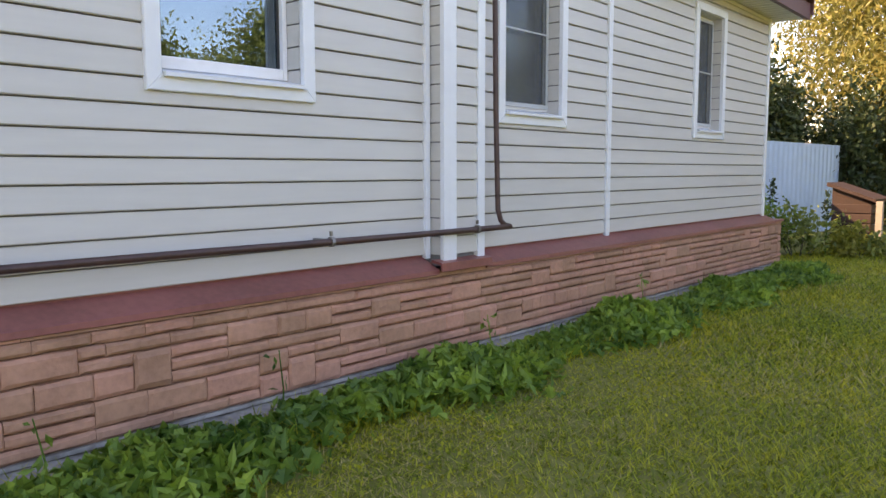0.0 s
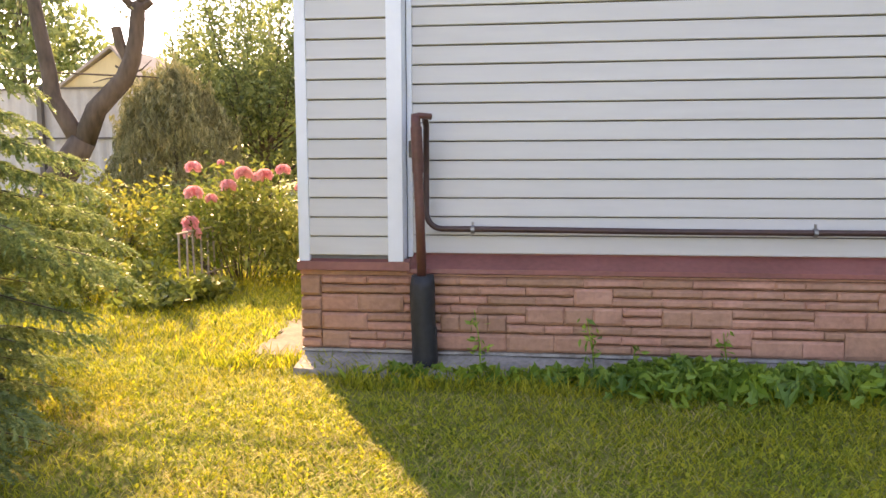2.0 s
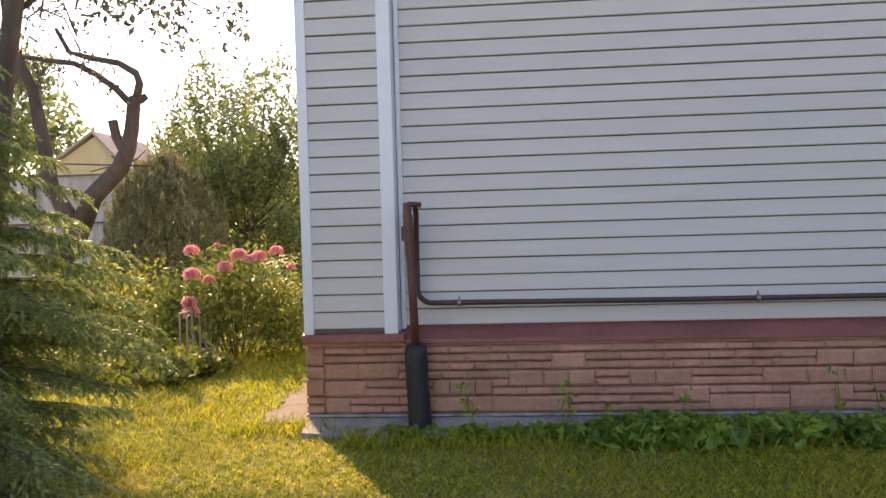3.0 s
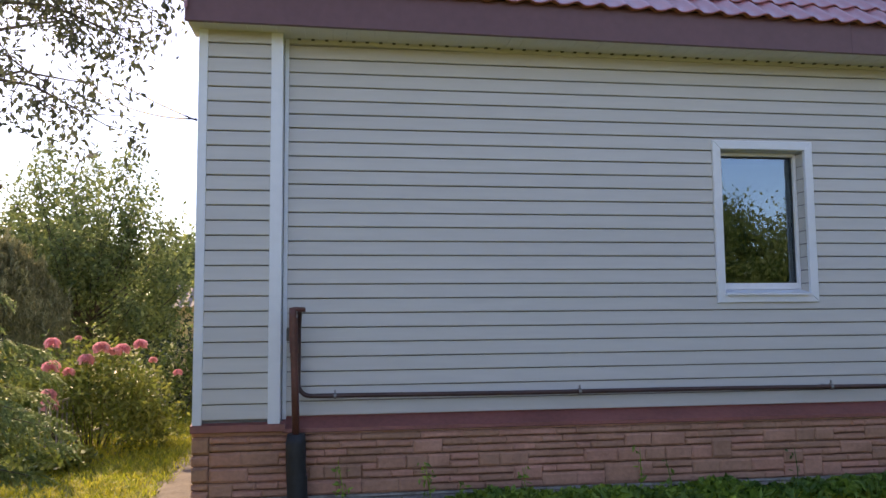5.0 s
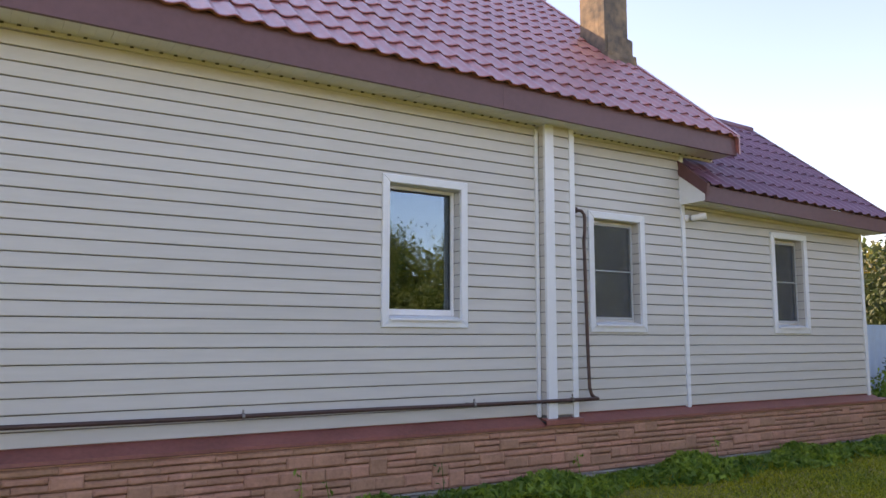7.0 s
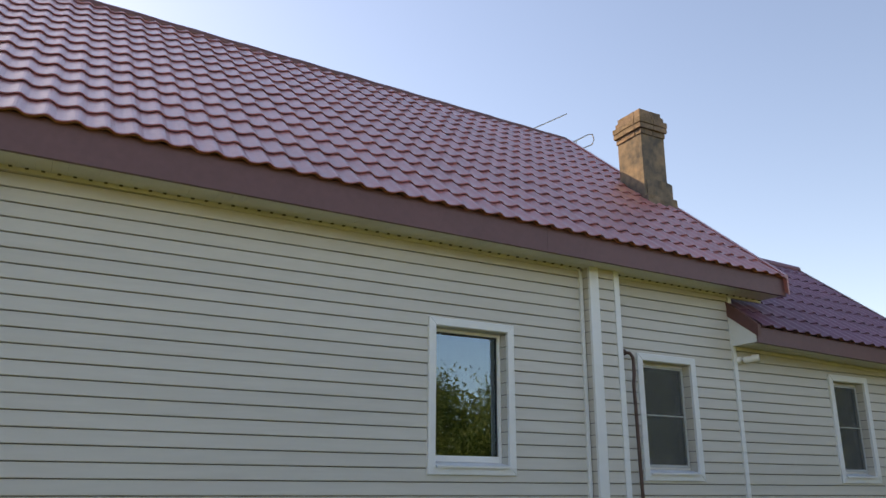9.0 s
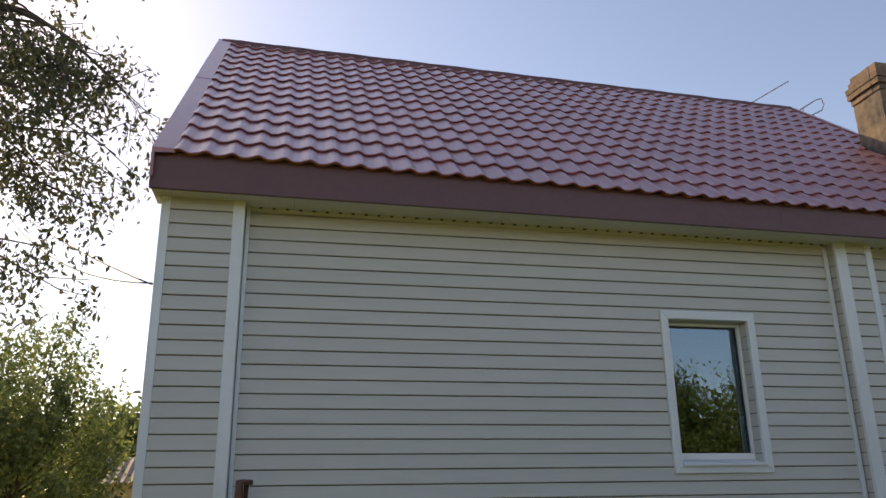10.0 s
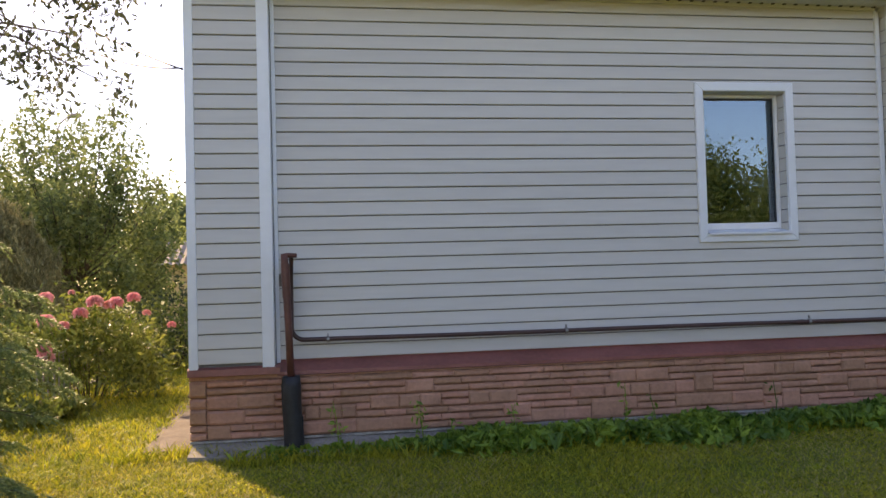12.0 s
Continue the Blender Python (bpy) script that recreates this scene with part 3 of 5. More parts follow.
tube(rc, [(x, 3.2, roof_z(x, 3.2) - 0.012 + 0.004 * math.sin(x * 9)) for x in np.linspace(-0.02, 7.96, 40)], 0.068, sides=10)
part("ridge_cap", rc, M_FASCIA, roof, smooth=True)


def barge(x_in, x_out, sign):
    """Folded edge strip up the gable, with its hanging face."""
    b = bmesh.new()
    ring = []
    for s in (0.0, 1.2, 2.4, 2.42, 3.6, 4.79):
        y = -0.40 + s / 4.77 * 3.585
        za, zo = roof_z(x_in, y), roof_z(x_out, y)
        step = 0.006 if 2.41 < s else 0
        ring.append([b.verts.new(p) for p in ((x_in, y, za + 0.018), (x_in, y, za + 0.048 + step), (x_out, y, zo + 0.052 + step), (x_out, y, zo - 0.17), (x_out - sign * 0.02, y, zo - 0.17), (x_out - sign * 0.02, y, zo + 0.01))])
    for p, q in zip(ring, ring[1:]):
        for k in range(5):
            b.faces.new((p[k], p[k + 1], q[k + 1], q[k]))
    b.faces.new(ring[0])
    b.faces.new(ring[-1][::-1])
    part("barge_strip", b, M_ROOF, roof, "folded metal gable strip")


barge(0.095, -0.065, -1)
barge(7.985, 8.035, 1)
# fascia, with the drop of the eave, and soffit
fa = bmesh.new()
for a, b in ((-0.068, 4.9), (4.902, 8.035)):
    t = []
    for x in (a, b):
        zt, zb = roof_z(x, -0.36) + 0.004, soffit_z(x) - 0.012
        t.append([fa.verts.new(p) for p in ((x, -0.352, zt), (x, -0.356, zb), (x, -0.32, zb), (x, -0.32, zb + 0.006), (x, -0.34, zb + 0.012), (x, -0.34, zt))])
    for k in range(6):
        fa.faces.new((t[0][k], t[0][(k + 1) % 6], t[1][(k + 1) % 6], t[1][k]))
    fa.faces.new(t[0][::-1])
    fa.faces.new(t[1])
part("fascia", fa, M_FASCIA, roof, "plum-brown metal fascia")
so = thing("soffit", "pale vented vinyl soffit under the eave", "soffit", kind="structure")
x = -0.06
while x < 8.02:
    b = min(x + 0.099, 8.03)
    part("soffit_panel", extrude_x(bmesh.new(), [(-0.338, soffit_z(x)), (0.03, soffit_z(x) + 0.006), (0.03, soffit_z(x) + 0.018), (-0.338, soffit_z(x) + 0.012)], x, b - 0.0002), M_SOFFIT, so)
    if x > 0.6:
        part("vent_slot", boxed(x + 0.04, x + 0.064, -0.048, -0.028, soffit_z(x) - 0.003, soffit_z(x) + 0.004), M_DARK, so)
    x += 0.1
part("soffit_backing", extrude_x(bmesh.new(), [(-0.338, 3.345), (0.03, 3.345), (0.03, 3.35), (-0.338, 3.35)], -0.06, 8.03, 0, -0.07), M_DARK, so)
part("trim_strip", extrude_x(bmesh.new(), [(-0.026, 3.287), (0.0, 3.287), (0.0, 3.314), (-0.026, 3.314)], 0.62, JOINT + 0.5, 0, -0.07), M_SOFFIT, so)


# annex roof
def annex_z(x, y):
    u = (x - 7.5) / 3.6
    return 2.862 - 0.10 * u + (y + 0.36) * 0.80


def annex_surface(x, s):
    y = -0.375 + s * 0.78
    return Vector((x, y, annex_z(x, y))), Vector((0, -0.625, 0.78))


roof2 = thing("roof_annex", "plum-coloured metal tile roof of the lower annex", "roof", kind="structure")
xw = 7.535
while xw < 11.06:
    b = min(xw + 0.1845 * 6, 11.07)
    tile_sheet(roof2, annex_surface, xw, b, 2.64, M_ROOF2, per_wave=8)
    xw = b
b = bmesh.new()
t = [b.verts.new((x, y, annex_z(x, y) - 0.02)) for x, y in ((7.535, -0.34), (11.07, -0.34), (11.07, 1.69), (7.535, 1.69))]
b.faces.new(t)
t = [b.verts.new(p) for p in ((7.535, 1.69, annex_z(7.535, 1.69) - 0.02), (11.07, 1.69, annex_z(11.07, 1.69) - 0.02), (11.07, 4.0, 2.7), (7.535, 4.0, 2.75))]
b.faces.new(t)
part("roof_deck", b, M_ROOF2, roof2)
part("ridge_cap", tube(bmesh.new(), [(x, 1.69, annex_z(x, 1.69) + 0.02) for x in np.linspace(7.5, 11.09, 12)], 0.06, sides=10), M_ROOF2, roof2, smooth=True)
b = bmesh.new()
ring = []
for y in (-0.385, 0.6, 1.70):
    z = annex_z(11.07, y)
    ring.append([b.verts.new(p) for p in ((11.03, y, z + 0.03), (11.03, y, z + 0.055), (11.095, y, z + 0.055), (11.095, y, z - 0.12), (11.075, y, z - 0.12), (11.075, y, z + 0.03))])
for p, q in zip(ring, ring[1:]):
    for k in range(6):
        b.faces.new((p[k], p[(k + 1) % 6], q[(k + 1) % 6], q[k]))
b.faces.new(ring[0])
b.faces.new(ring[-1][::-1])
part("barge_strip", b, M_FASCIA, roof2)
b = bmesh.new()
extrude_x(b, [(-0.352, 2.85), (-0.356, 2.685), (-0.31, 2.685), (-0.34, 2.70), (-0.34, 2.85)], 7.50, 11.09, 0, -0.095)
part("fascia", b, M_FASCIA, roof2, "plum-brown metal fascia")
so2 = thing("soffit_annex", "pale vinyl soffit and boxed eave end of the annex", "soffit", kind="structure")
x = 7.52
while x < 11.08:
    z = 2.695 - 0.026 * (x - 7.5)
    part("soffit_panel", extrude_x(bmesh.new(), [(-0.338, z), (0.03, z + 0.004), (0.03, z + 0.016), (-0.338, z + 0.012)], x, min(x + 0.093, 11.08)), M_SOFFIT, so2)
    x += 0.1
b = bmesh.new()
prof = [(-0.345, 2.69), (-0.002, 2.69), (-0.002, annex_z(7.5, 0) - 0.02), (-0.345, annex_z(7.5, -0.345) - 0.03)]
extrude_x(b, prof, 7.498, 7.512)
part("eave_end_panel", b, M_TRIM, so2)
b = bmesh.new()
prof = [(-0.37, annex_z(7.5, -0.37) - 0.11), (0.0, annex_z(7.5, 0) - 0.13), (0.0, annex_z(7.5, 0) + 0.03), (-0.385, annex_z(7.5, -0.385) + 0.025)]
extrude_x(b, prof, 7.49, 7.535)
part("barge_strip", b, M_FASCIA, so2)
part("trim_strip", extrude_x(bmesh.new(), [(-0.026, 2.66), (0.0, 2.66), (0.0, 2.69), (-0.026, 2.69)], JOINT + 0.03, WALL_END - 0.02, 0, -0.09), M_SOFFIT, so2)

# ---------------------------------------------------------------- chimney
ch = thing("chimney", "weathered brick chimney with crumbling plaster and stepped cap", "chimney", at=(7.78, 1.38, 4.5))


def rough_block(x0, x1, y0, y1, z0, z1, jitter, cuts=4, seed=1):
    b = boxed(x0, x1, y0, y1, z0, z1)
    bmesh.ops.subdivide_edges(b, edges=b.edges[:], cuts=cuts, use_grid_fill=True)
    r = random.Random(seed)
    for v in b.verts:
        k = noise.noise(v.co * 5) * jitter + r.uniform(-1, 1) * jitter * 0.35
        v.co.x += k
        v.co.y += k * 0.8
        v.co.z += r.uniform(-1, 1) * jitter * 0.3
    return b


part("shaft", rough_block(7.57, 7.965, 1.14, 1.58, 4.35, 5.72, 0.012, 7, 3), M_PLASTER, ch, smooth=False)
part("foot", rough_block(7.60, 8.03, 1.12, 1.60, 4.3, 5.02, 0.022, 6, 5), M_PLASTER, ch)
part("foot_mortar", rough_block(7.50, 7.99, 1.02, 1.62, 4.45, 4.76, 0.03, 6, 9), M_PLASTER, ch)
for lvl, (o, z) in enumerate(((0.005, 5.66), (0.028, 5.735), (0.034, 5.81), (0.004, 5.885), (-0.02, 5.955))):
    x0, x1, y0, y1 = 7.56 - o, 7.975 + o, 1.13 - o, 1.59 + o
    r = random.Random(40 + lvl)
    for side in range(4):
        if side in (0, 2):
            n = 2
            for k in range(n):
                a = x0 + (x1 - x0) * k / n
                bq = rough_block(a + 0.004, a + (x1 - x0) / n - 0.004, (y0 if side == 0 else y1 - 0.11), (y0 + 0.11 if side == 0 else y1), z, z + 0.066, 0.006, 1, r.random())
                part("brick", bq, M_BRICKC, ch)
        else:
            bq = rough_block((x0 if side == 1 else x1 - 0.11), (x0 + 0.11 if side == 1 else x1), y0 + 0.114, y1 - 0.114, z, z + 0.066, 0.006, 2, r.random())
            part("brick", bq, M_BRICKC, ch)
part("flue", boxed(7.66, 7.88, 1.24, 1.48, 5.6, 5.94), M_TUBE, ch)

# ---------------------------------------------------------------- aerial behind the ridge
an = thing("tv_aerial", "thin metal television aerial behind the roof ridge", "aerial", at=(7.72, 3.75, 5.85))
part("mast", tube(bmesh.new(), [(7.72, 3.75, 5.85), (7.72, 3.75, 6.70)], 0.016, 6), M_STEEL, an)
part("boom", tube(bmesh.new(), [(7.56, 3.7, 6.74), (8.42, 3.7, 7.28)], 0.009, 6), M_STEEL, an)
part("lower_boom", tube(bmesh.new(), [(7.70, 3.72, 6.30), (8.37, 3.7, 6.66)], 0.009, 6), M_STEEL, an)
lp = [(8.33, 3.7, 6.66), (8.86, 3.7, 7.00), (8.95, 3.7, 7.03), (8.98, 3.7, 6.93), (8.93, 3.7, 6.83), (8.52, 3.7, 6.60), (8.33, 3.7, 6.64)]
part("loop", tube(bmesh.new(), lp, 0.010, 6), M_STEEL, an)
part("cross_rod", tube(bmesh.new(), [(8.60, 3.7, 6.84), (8.57, 3.7, 6.63)], 0.008, 6), M_STEEL, an)

# ---------------------------------------------------------------- gas pipes
gp = thing("gas_pipe", "thin brown gas pipe clamped along the siding", "pipe", at=(0.7, -0.1, 0.7))


def pipe_y(x):
    return -0.092 - 0.055 * (x - 0.9) / 5.0


run = [Vector((0.715, -0.19, 1.30)), Vector((0.712, -0.12, 1.27)), Vector((0.706, -0.085, 1.18)), Vector((0.704, -0.078, 0.80))]
run += [Vector((0.704 + 0.09 - 0.09 * math.cos(a), -0.082, 0.80 - 0.09 * math.sin(a))) for a in np.linspace(0.2, math.pi / 2, 7)]
run += [Vector((x, pipe_y(x), 0.709 - 0.0022 * (x - 0.9) + 0.002 * math.sin(x * 2.1))) for x in np.linspace(1.0, 6.125, 26)]
part("pipe_run", tube(bmesh.new(), run, 0.0165, 10), M_PIPE, gp, smooth=True)
for x in (0.962, 2.744, 4.729, 5.81):
    b = bmesh.new()
    tube(b, [(x - 0.010, pipe_y(x), 0.709 - 0.0022 * (x - 0.9)), (x + 0.010, pipe_y(x), 0.709 - 0.0022 * (x - 0.9))], 0.024, 10)
    box(b, x - 0.008, x + 0.008, pipe_y(x), 0.0 if x < 5.5 else -0.11, 0.694, 0.712)
    box(b, x - 0.006, x + 0.006, pipe_y(x) - 0.006, pipe_y(x) + 0.006, 0.728, 0.750)
    part("clamp", b, M_STEEL if x < 5 else M_IRON, gp, "metal pipe clamp")
riser = [Vector((6.13, -0.135, 0.700)), Vector((6.10, -0.125, 0.708)), Vector((6.075, -0.115, 0.735)), Vector((6.065, -0.10, 0.80)), Vector((6.06, -0.085, 1.4)), Vector((6.055, -0.08, 2.0)),
         Vector((6.05, -0.08, 2.20)), Vector((6.062, -0.08, 2.28)), Vector((6.066, -0.08, 2.40)), Vector((6.06, -0.08, 2.45)), Vector((6.03, -0.075, 2.487)), Vector((5.97, -0.06, 2.492)), Vector((5.93, -0.02, 2.492))]
part("riser", tube(bmesh.new(), riser, 0.0165, 10), M_PIPE, gp, smooth=True)
part("wall_sleeve", tube(bmesh.new(), [(5.985, -0.066, 2.492), (5.955, -0.045, 2.492)], 0.03, 10), M_PIPE, gp)

gs = thing("gas_standpipe", "red-brown steel gas standpipe rising from the ground", "pipe", at=(0.69, -0.21, 0.4))
part("pipe_body", tube(bmesh.new(), [(0.700, -0.225, 0.40), (0.690, -0.228, 0.8), (0.672, -0.232, 1.28), (0.671, -0.232, 1.318)], [0.0265, 0.026, 0.026, 0.025], 14), M_PIPE2, gs, smooth=True)
b = bmesh.new()
tube(b, [(0.650, -0.232, 1.312), (0.69, -0.228, 1.320), (0.752, -0.205, 1.315)], 0.017, 10)
part("elbow", b, M_PIPE2, gs, smooth=True)
part("weld_sleeve", tube(bmesh.new(), [(0.683, -0.230, 1.02), (0.674, -0.232, 1.26)], 0.031, 14), M_PIPE2, gs)
part("valve_stub", boxed(0.628, 0.655, -0.21, -0.16, 1.10, 1.19, bevel=0.006), M_IRON, gs)
tb = thing("pipe_sleeve", "black bitumen-wrapped sleeve round the foot of the standpipe", "pipe sleeve", at=(0.7, -0.21, -0.05))
b = bmesh.new()
tube(b, [(0.710, -0.21, -0.09), (0.712, -0.21, 0.0), (0.706, -0.21, 0.12), (0.700, -0.21, 0.25), (0.700, -0.205, 0.40), (0.700, -0.205, 0.468)], [0.074, 0.071, 0.067, 0.068, 0.067, 0.064], 18)
for v in b.verts:
    k = noise.noise(v.co * 14) * 0.008
    v.co.x += k
    v.co.y += k
part("wrap", b, M_TUBE, tb, smooth=True)
part("wrap_flap", boxed(0.752, 0.778, -0.23, -0.205, 0.04, 0.19, bevel=0.006), M_TUBE, tb)

# ---------------------------------------------------------------- security camera and cables
cc = thing("security_camera", "small white bullet security camera on the wall", "camera", at=(7.56, -0.03, 2.55))
part("bracket", tube(bmesh.new(), [(7.575, -0.005, 2.545), (7.575, -0.05, 2.545)], 0.038, 12), M_PVC, cc, smooth=True)
cam_body = part("body", tube(bmesh.new(), [(7.60, -0.06, 2.545), (7.615, -0.075, 2.548), (7.67, -0.15, 2.556), (7.68, -0.165, 2.557)], [0.02, 0.034, 0.034, 0.030], 14), M_PVC, cc, smooth=True)
part("hood", tube(bmesh.new(), [(7.655, -0.13, 2.56), (7.70, -0.19, 2.565)], 0.038, 14, caps=False), M_PVC, cc, smooth=True)
part("lens", tube(bmesh.new(), [(7.678, -0.162, 2.557), (7.685, -0.171, 2.557)], 0.026, 12), M_TUBE, cam_body, "black lens window", smooth=True)


def cable(name, a, b, sag, label, r=0.006):
    a, b = Vector(a), Vector(b)
    pts = [a.lerp(b, t) - Vector((0, 0, sag * 4 * t * (1 - t))) for t in np.linspace(0, 1, 24)]
    tagged(finish(name, tube(bmesh.new(), pts, r, 5), M_CABLE, smooth=True), label, "cable", group="overhead cables")


cable("overhead_cable", (-0.02, -0.1, 2.665), (-3.2, 5.6, 5.4), 0.10, "thin black cable from the house corner to the trees")
cable("overhead_cable", (-0.02, -0.1, 2.675), (-3.25, 5.5, 5.5), 0.36, "thin black cable from the house corner to the trees")
cable("overhead_cable", (-10.6, 30.0, 7.4), (-18, 13.0, 6.2), 0.3, "thin black cable between far poles", 0.01)
cable("overhead_cable", (-10.6, 30.0, 7.0), (-18, 13.0, 5.5), 0.3, "thin black cable between far poles", 0.01)

# ---------------------------------------------------------------- side path
sp = thing("pavement_side", "worn concrete slab path round the house corner", "pavement", kind="structure")
for k, (y0, y1) in enumerate(((0.0, 0.62), (0.64, 1.6), (1.62, 2.7), (2.72, 3.9), (3.92, 5.2), (5.22, 6.5))):
    b = boxed(-0.38 - 0.05 * k, -0.02, y0, y1, GROUND - 0.05, GROUND + 0.022 - 0.005 * (k % 3))
    bmesh.ops.subdivide_edges(b, edges=b.edges[:], cuts=5, use_grid_fill=True)
    for v in b.verts:
        if v.co.x < -0.3:
            v.co.x += 0.09 * noise.noise(v.co * 4)
        v.co.z += 0.008 * noise.noise(v.co * 6)
    part("slab", b, M_SLAB, sp)

# ---------------------------------------------------------------- lawn and weeds


def blades(n, region, h, width, lean, keep=None):
    x0, x1, y0, y1 = region
    x, y = rng.uniform(x0, x1, n), rng.uniform(y0, y1, n)
    if keep is not None:
        k = keep(x, y)
        x, y = x[k], y[k]
    n = len(x)
    a = rng.uniform(0, 2 * np.pi, n)
    hh = h * rng.uniform(0.5, 1.35, n)
    lx, ly = np.cos(a + rng.uniform(-1, 1, n)) * hh * lean, np.sin(a + rng.uniform(-1, 1, n)) * hh * lean
    wx, wy = -np.sin(a) * width / 2, np.cos(a) * width / 2
    z = np.full(n, GROUND - 0.012)
    v = np.stack([np.stack([x - wx, y - wy, z], 1), np.stack([x + wx, y + wy, z], 1),
                  np.stack([x + wx * 0.8 + lx * 0.35, y + wy * 0.8 + ly * 0.35, z + hh * 0.6], 1),
                  np.stack([x - wx * 0.8 + lx * 0.35, y - wy * 0.8 + ly * 0.35, z + hh * 0.6], 1),
                  np.stack([x + lx, y + ly, z + hh], 1)], 1).reshape(-1, 3)
    i = np.arange(n)[:, None] * 5
    f = np.concatenate([i + [[0, 1, 2]], i + [[0, 2, 3]], i + [[3, 2, 4]]], 0)
    return v, f


def lawn_piece(name, specs, mat, label):
    vs, fs, o = [], [], 0
    for s in specs:
        v, f = blades(*s)
        vs.append(v)
        fs.append(f + o)
        o += len(v)
    return tagged(raw(name, np.concatenate(vs), np.concatenate(fs), mat), label, "grass", kind="stuff")


def off_path(x, y):
    return ~((x > -0.55) & (x < 11.2) & (y > -0.30)) & ~((x > -0.55) & (x < 0) & (y > -0.13))


def dry_patch(x, y):
    """Straw gathers in worn patches."""
    k = np.sin(x * 2.1 + 1.3 * np.sin(y * 1.7)) + np.sin(y * 3.1 + x * 0.9) + 0.8 * np.sin(x * 5.3 - y * 4.1)
    return off_path(x, y) & (k + rng.normal(0, 0.9, len(x)) > 0.5)


lawn_piece("lawn_grass", ((190000, (-2.6, 6.5, -4.2, 0.1), 0.038, 0.007, 1.3, off_path),
                          (80000, (6.5, 14.5, -4.2, 0.3), 0.045, 0.010, 1.2, off_path),
                          (50000, (-4.5, -0.5, 0.0, 7.0), 0.06, 0.010, 1.0, off_path),
                          (60000, (-7.0, 15.0, -8.5, -4.2), 0.05, 0.012, 1.2), (18000, (-6.5, -2.6, -4.2, 0.0), 0.05, 0.011, 1.2)), M_GRASS, "short mown green lawn grass")
lawn_piece("dry_lawn_grass", ((76000, (-2.5, 6.5, -4.2, -0.6), 0.036, 0.005, 1.5, dry_patch), (22000, (6.5, 14, -4.2, -0.6), 0.04, 0.008, 1.3, dry_patch)), M_STRAW, "short dry straw-coloured lawn grass")
lawn_piece("edge_grass", ((1500, (0.3, 2.0, -0.60, -0.30), 0.08, 0.008, 0.8), (7500, (2.0, 11.3, -0.60, -0.17), 0.10, 0.008, 0.8), (2600, (-0.95, -0.36, -0.25, 4.5), 0.08, 0.009, 1.0),
                          (700, (-0.45, 0.5, -0.30, -0.02), 0.09, 0.009, 0.9)), M_GRASS, "longer grass along the apron and path")

cx, cy = rng.uniform(-2.4, 9.0, 60000), rng.uniform(-4.0, -0.3, 60000)
keep = off_path(cx, cy) & (np.sin(cx * 3.3 + np.sin(cy * 2.7)) + np.sin(cy * 4.1 + cx) + rng.normal(0, 0.7, 60000) > 0.35)
cx, cy = cx[keep], cy[keep]
tagged(leaf_mesh("lawn_clover", np.stack([cx, cy, GROUND + rng.uniform(0.004, 0.032, len(cx))], 1), 0.016, M_GRASS, ratio=0.9), "small round clover leaves in the lawn", "clover", kind="stuff")


def weed_leaves(n, x0, x1, dens):
    """Broad leaves on short stalks in a ragged strip; dens(x) gives its strength."""
    x = rng.uniform(x0, x1, n)
    k = rng.uniform(0, 1, n) < dens(x)
    x = x[k]
    n = len(x)
    tall = 0.06 + 0.175 * dens(x) * (0.6 + 0.4 * np.sin(x * 5.1) * np.sin(x * 2.3 + 1))
    y = -0.255 - np.abs(rng.normal(0.18, 0.14, n)) * (0.35 + 0.75 * dens(x))
    z = GROUND + tall * rng.uniform(0.15, 1.0, n) * np.clip(1.25 - np.abs(y + 0.44) * 2.2, 0.25, 1)
    return np.stack([x, y, z], 1)


def strip(x):
    return np.clip(0.10 + 0.9 / (1 + np.exp(-(x - 1.9) * 3.2)), 0, 1) * (0.72 + 0.28 * np.sin(x * 3.7 + 0.6))


wl = leaf_mesh("weed_strip", weed_leaves(20000, 0.5, 11.2, strip), 0.07, M_WEED, ratio=0.85, droop=-0.15, lobed=True)
tagged(wl, "dense low broad-leaved weeds along the plinth", "weeds", kind="stuff")
wl = leaf_mesh("dandelion_strip", weed_leaves(3000, 0.3, 11.2, strip) + np.array([0, -0.06, -0.01]), 0.12, M_WEED, ratio=0.26, droop=-0.9)
tagged(wl, "long narrow dandelion leaves in the weed strip", "weeds", kind="stuff")


def tall_weed(x, y, h, n, group="tall weeds by the plinth"):
    w = thing("tall_weed", "thin tall green weed growing up before the plinth", "weed", group=group, at=(x, y, GROUND))
    r = random.Random(int(x * 100))
    top = Vector((x + r.uniform(-.05, .05), y + r.uniform(-.02, .02), GROUND + h))
    part("stem", tube(bmesh.new(), [(x, y, GROUND), Vector((x, y, GROUND)).lerp(top, 0.5) + Vector((0.012, 0, 0)), top], [0.005, 0.004, 0.0025], 5), M_WEED, w)
    t = rng.uniform(0.25, 1, n)
    c = np.stack([x + (top.x - x) * t + rng.normal(0, 0.028, n), y + rng.normal(0, 0.02, n), GROUND + h * t], 1)
    leaf_mesh("foliage", c, 0.05, M_WEED, w, ratio=0.45)


for x, y, h, n in ((1.02, -0.26, 0.36, 26), (1.62, -0.27, 0.33, 30), (1.78, -0.3, 0.2, 16), (2.28, -0.27, 0.27, 14), (3.12, -0.26, 0.38, 12), (3.35, -0.3, 0.30, 10), (4.35, -0.24, 0.34, 9), (5.75, -0.3, 0.3, 14), (7.6, -0.3, 0.34, 14)):
    tall_weed(x, y, h, n)

# ---------------------------------------------------------------- plants beside and behind


def limb(pts, r0, r1, sides=8):
    k = len(pts)
    b = bmesh.new()
    tube(b, pts, [r0 + (r1 - r0) * i / (k - 1) for i in range(k)], sides)
    return b


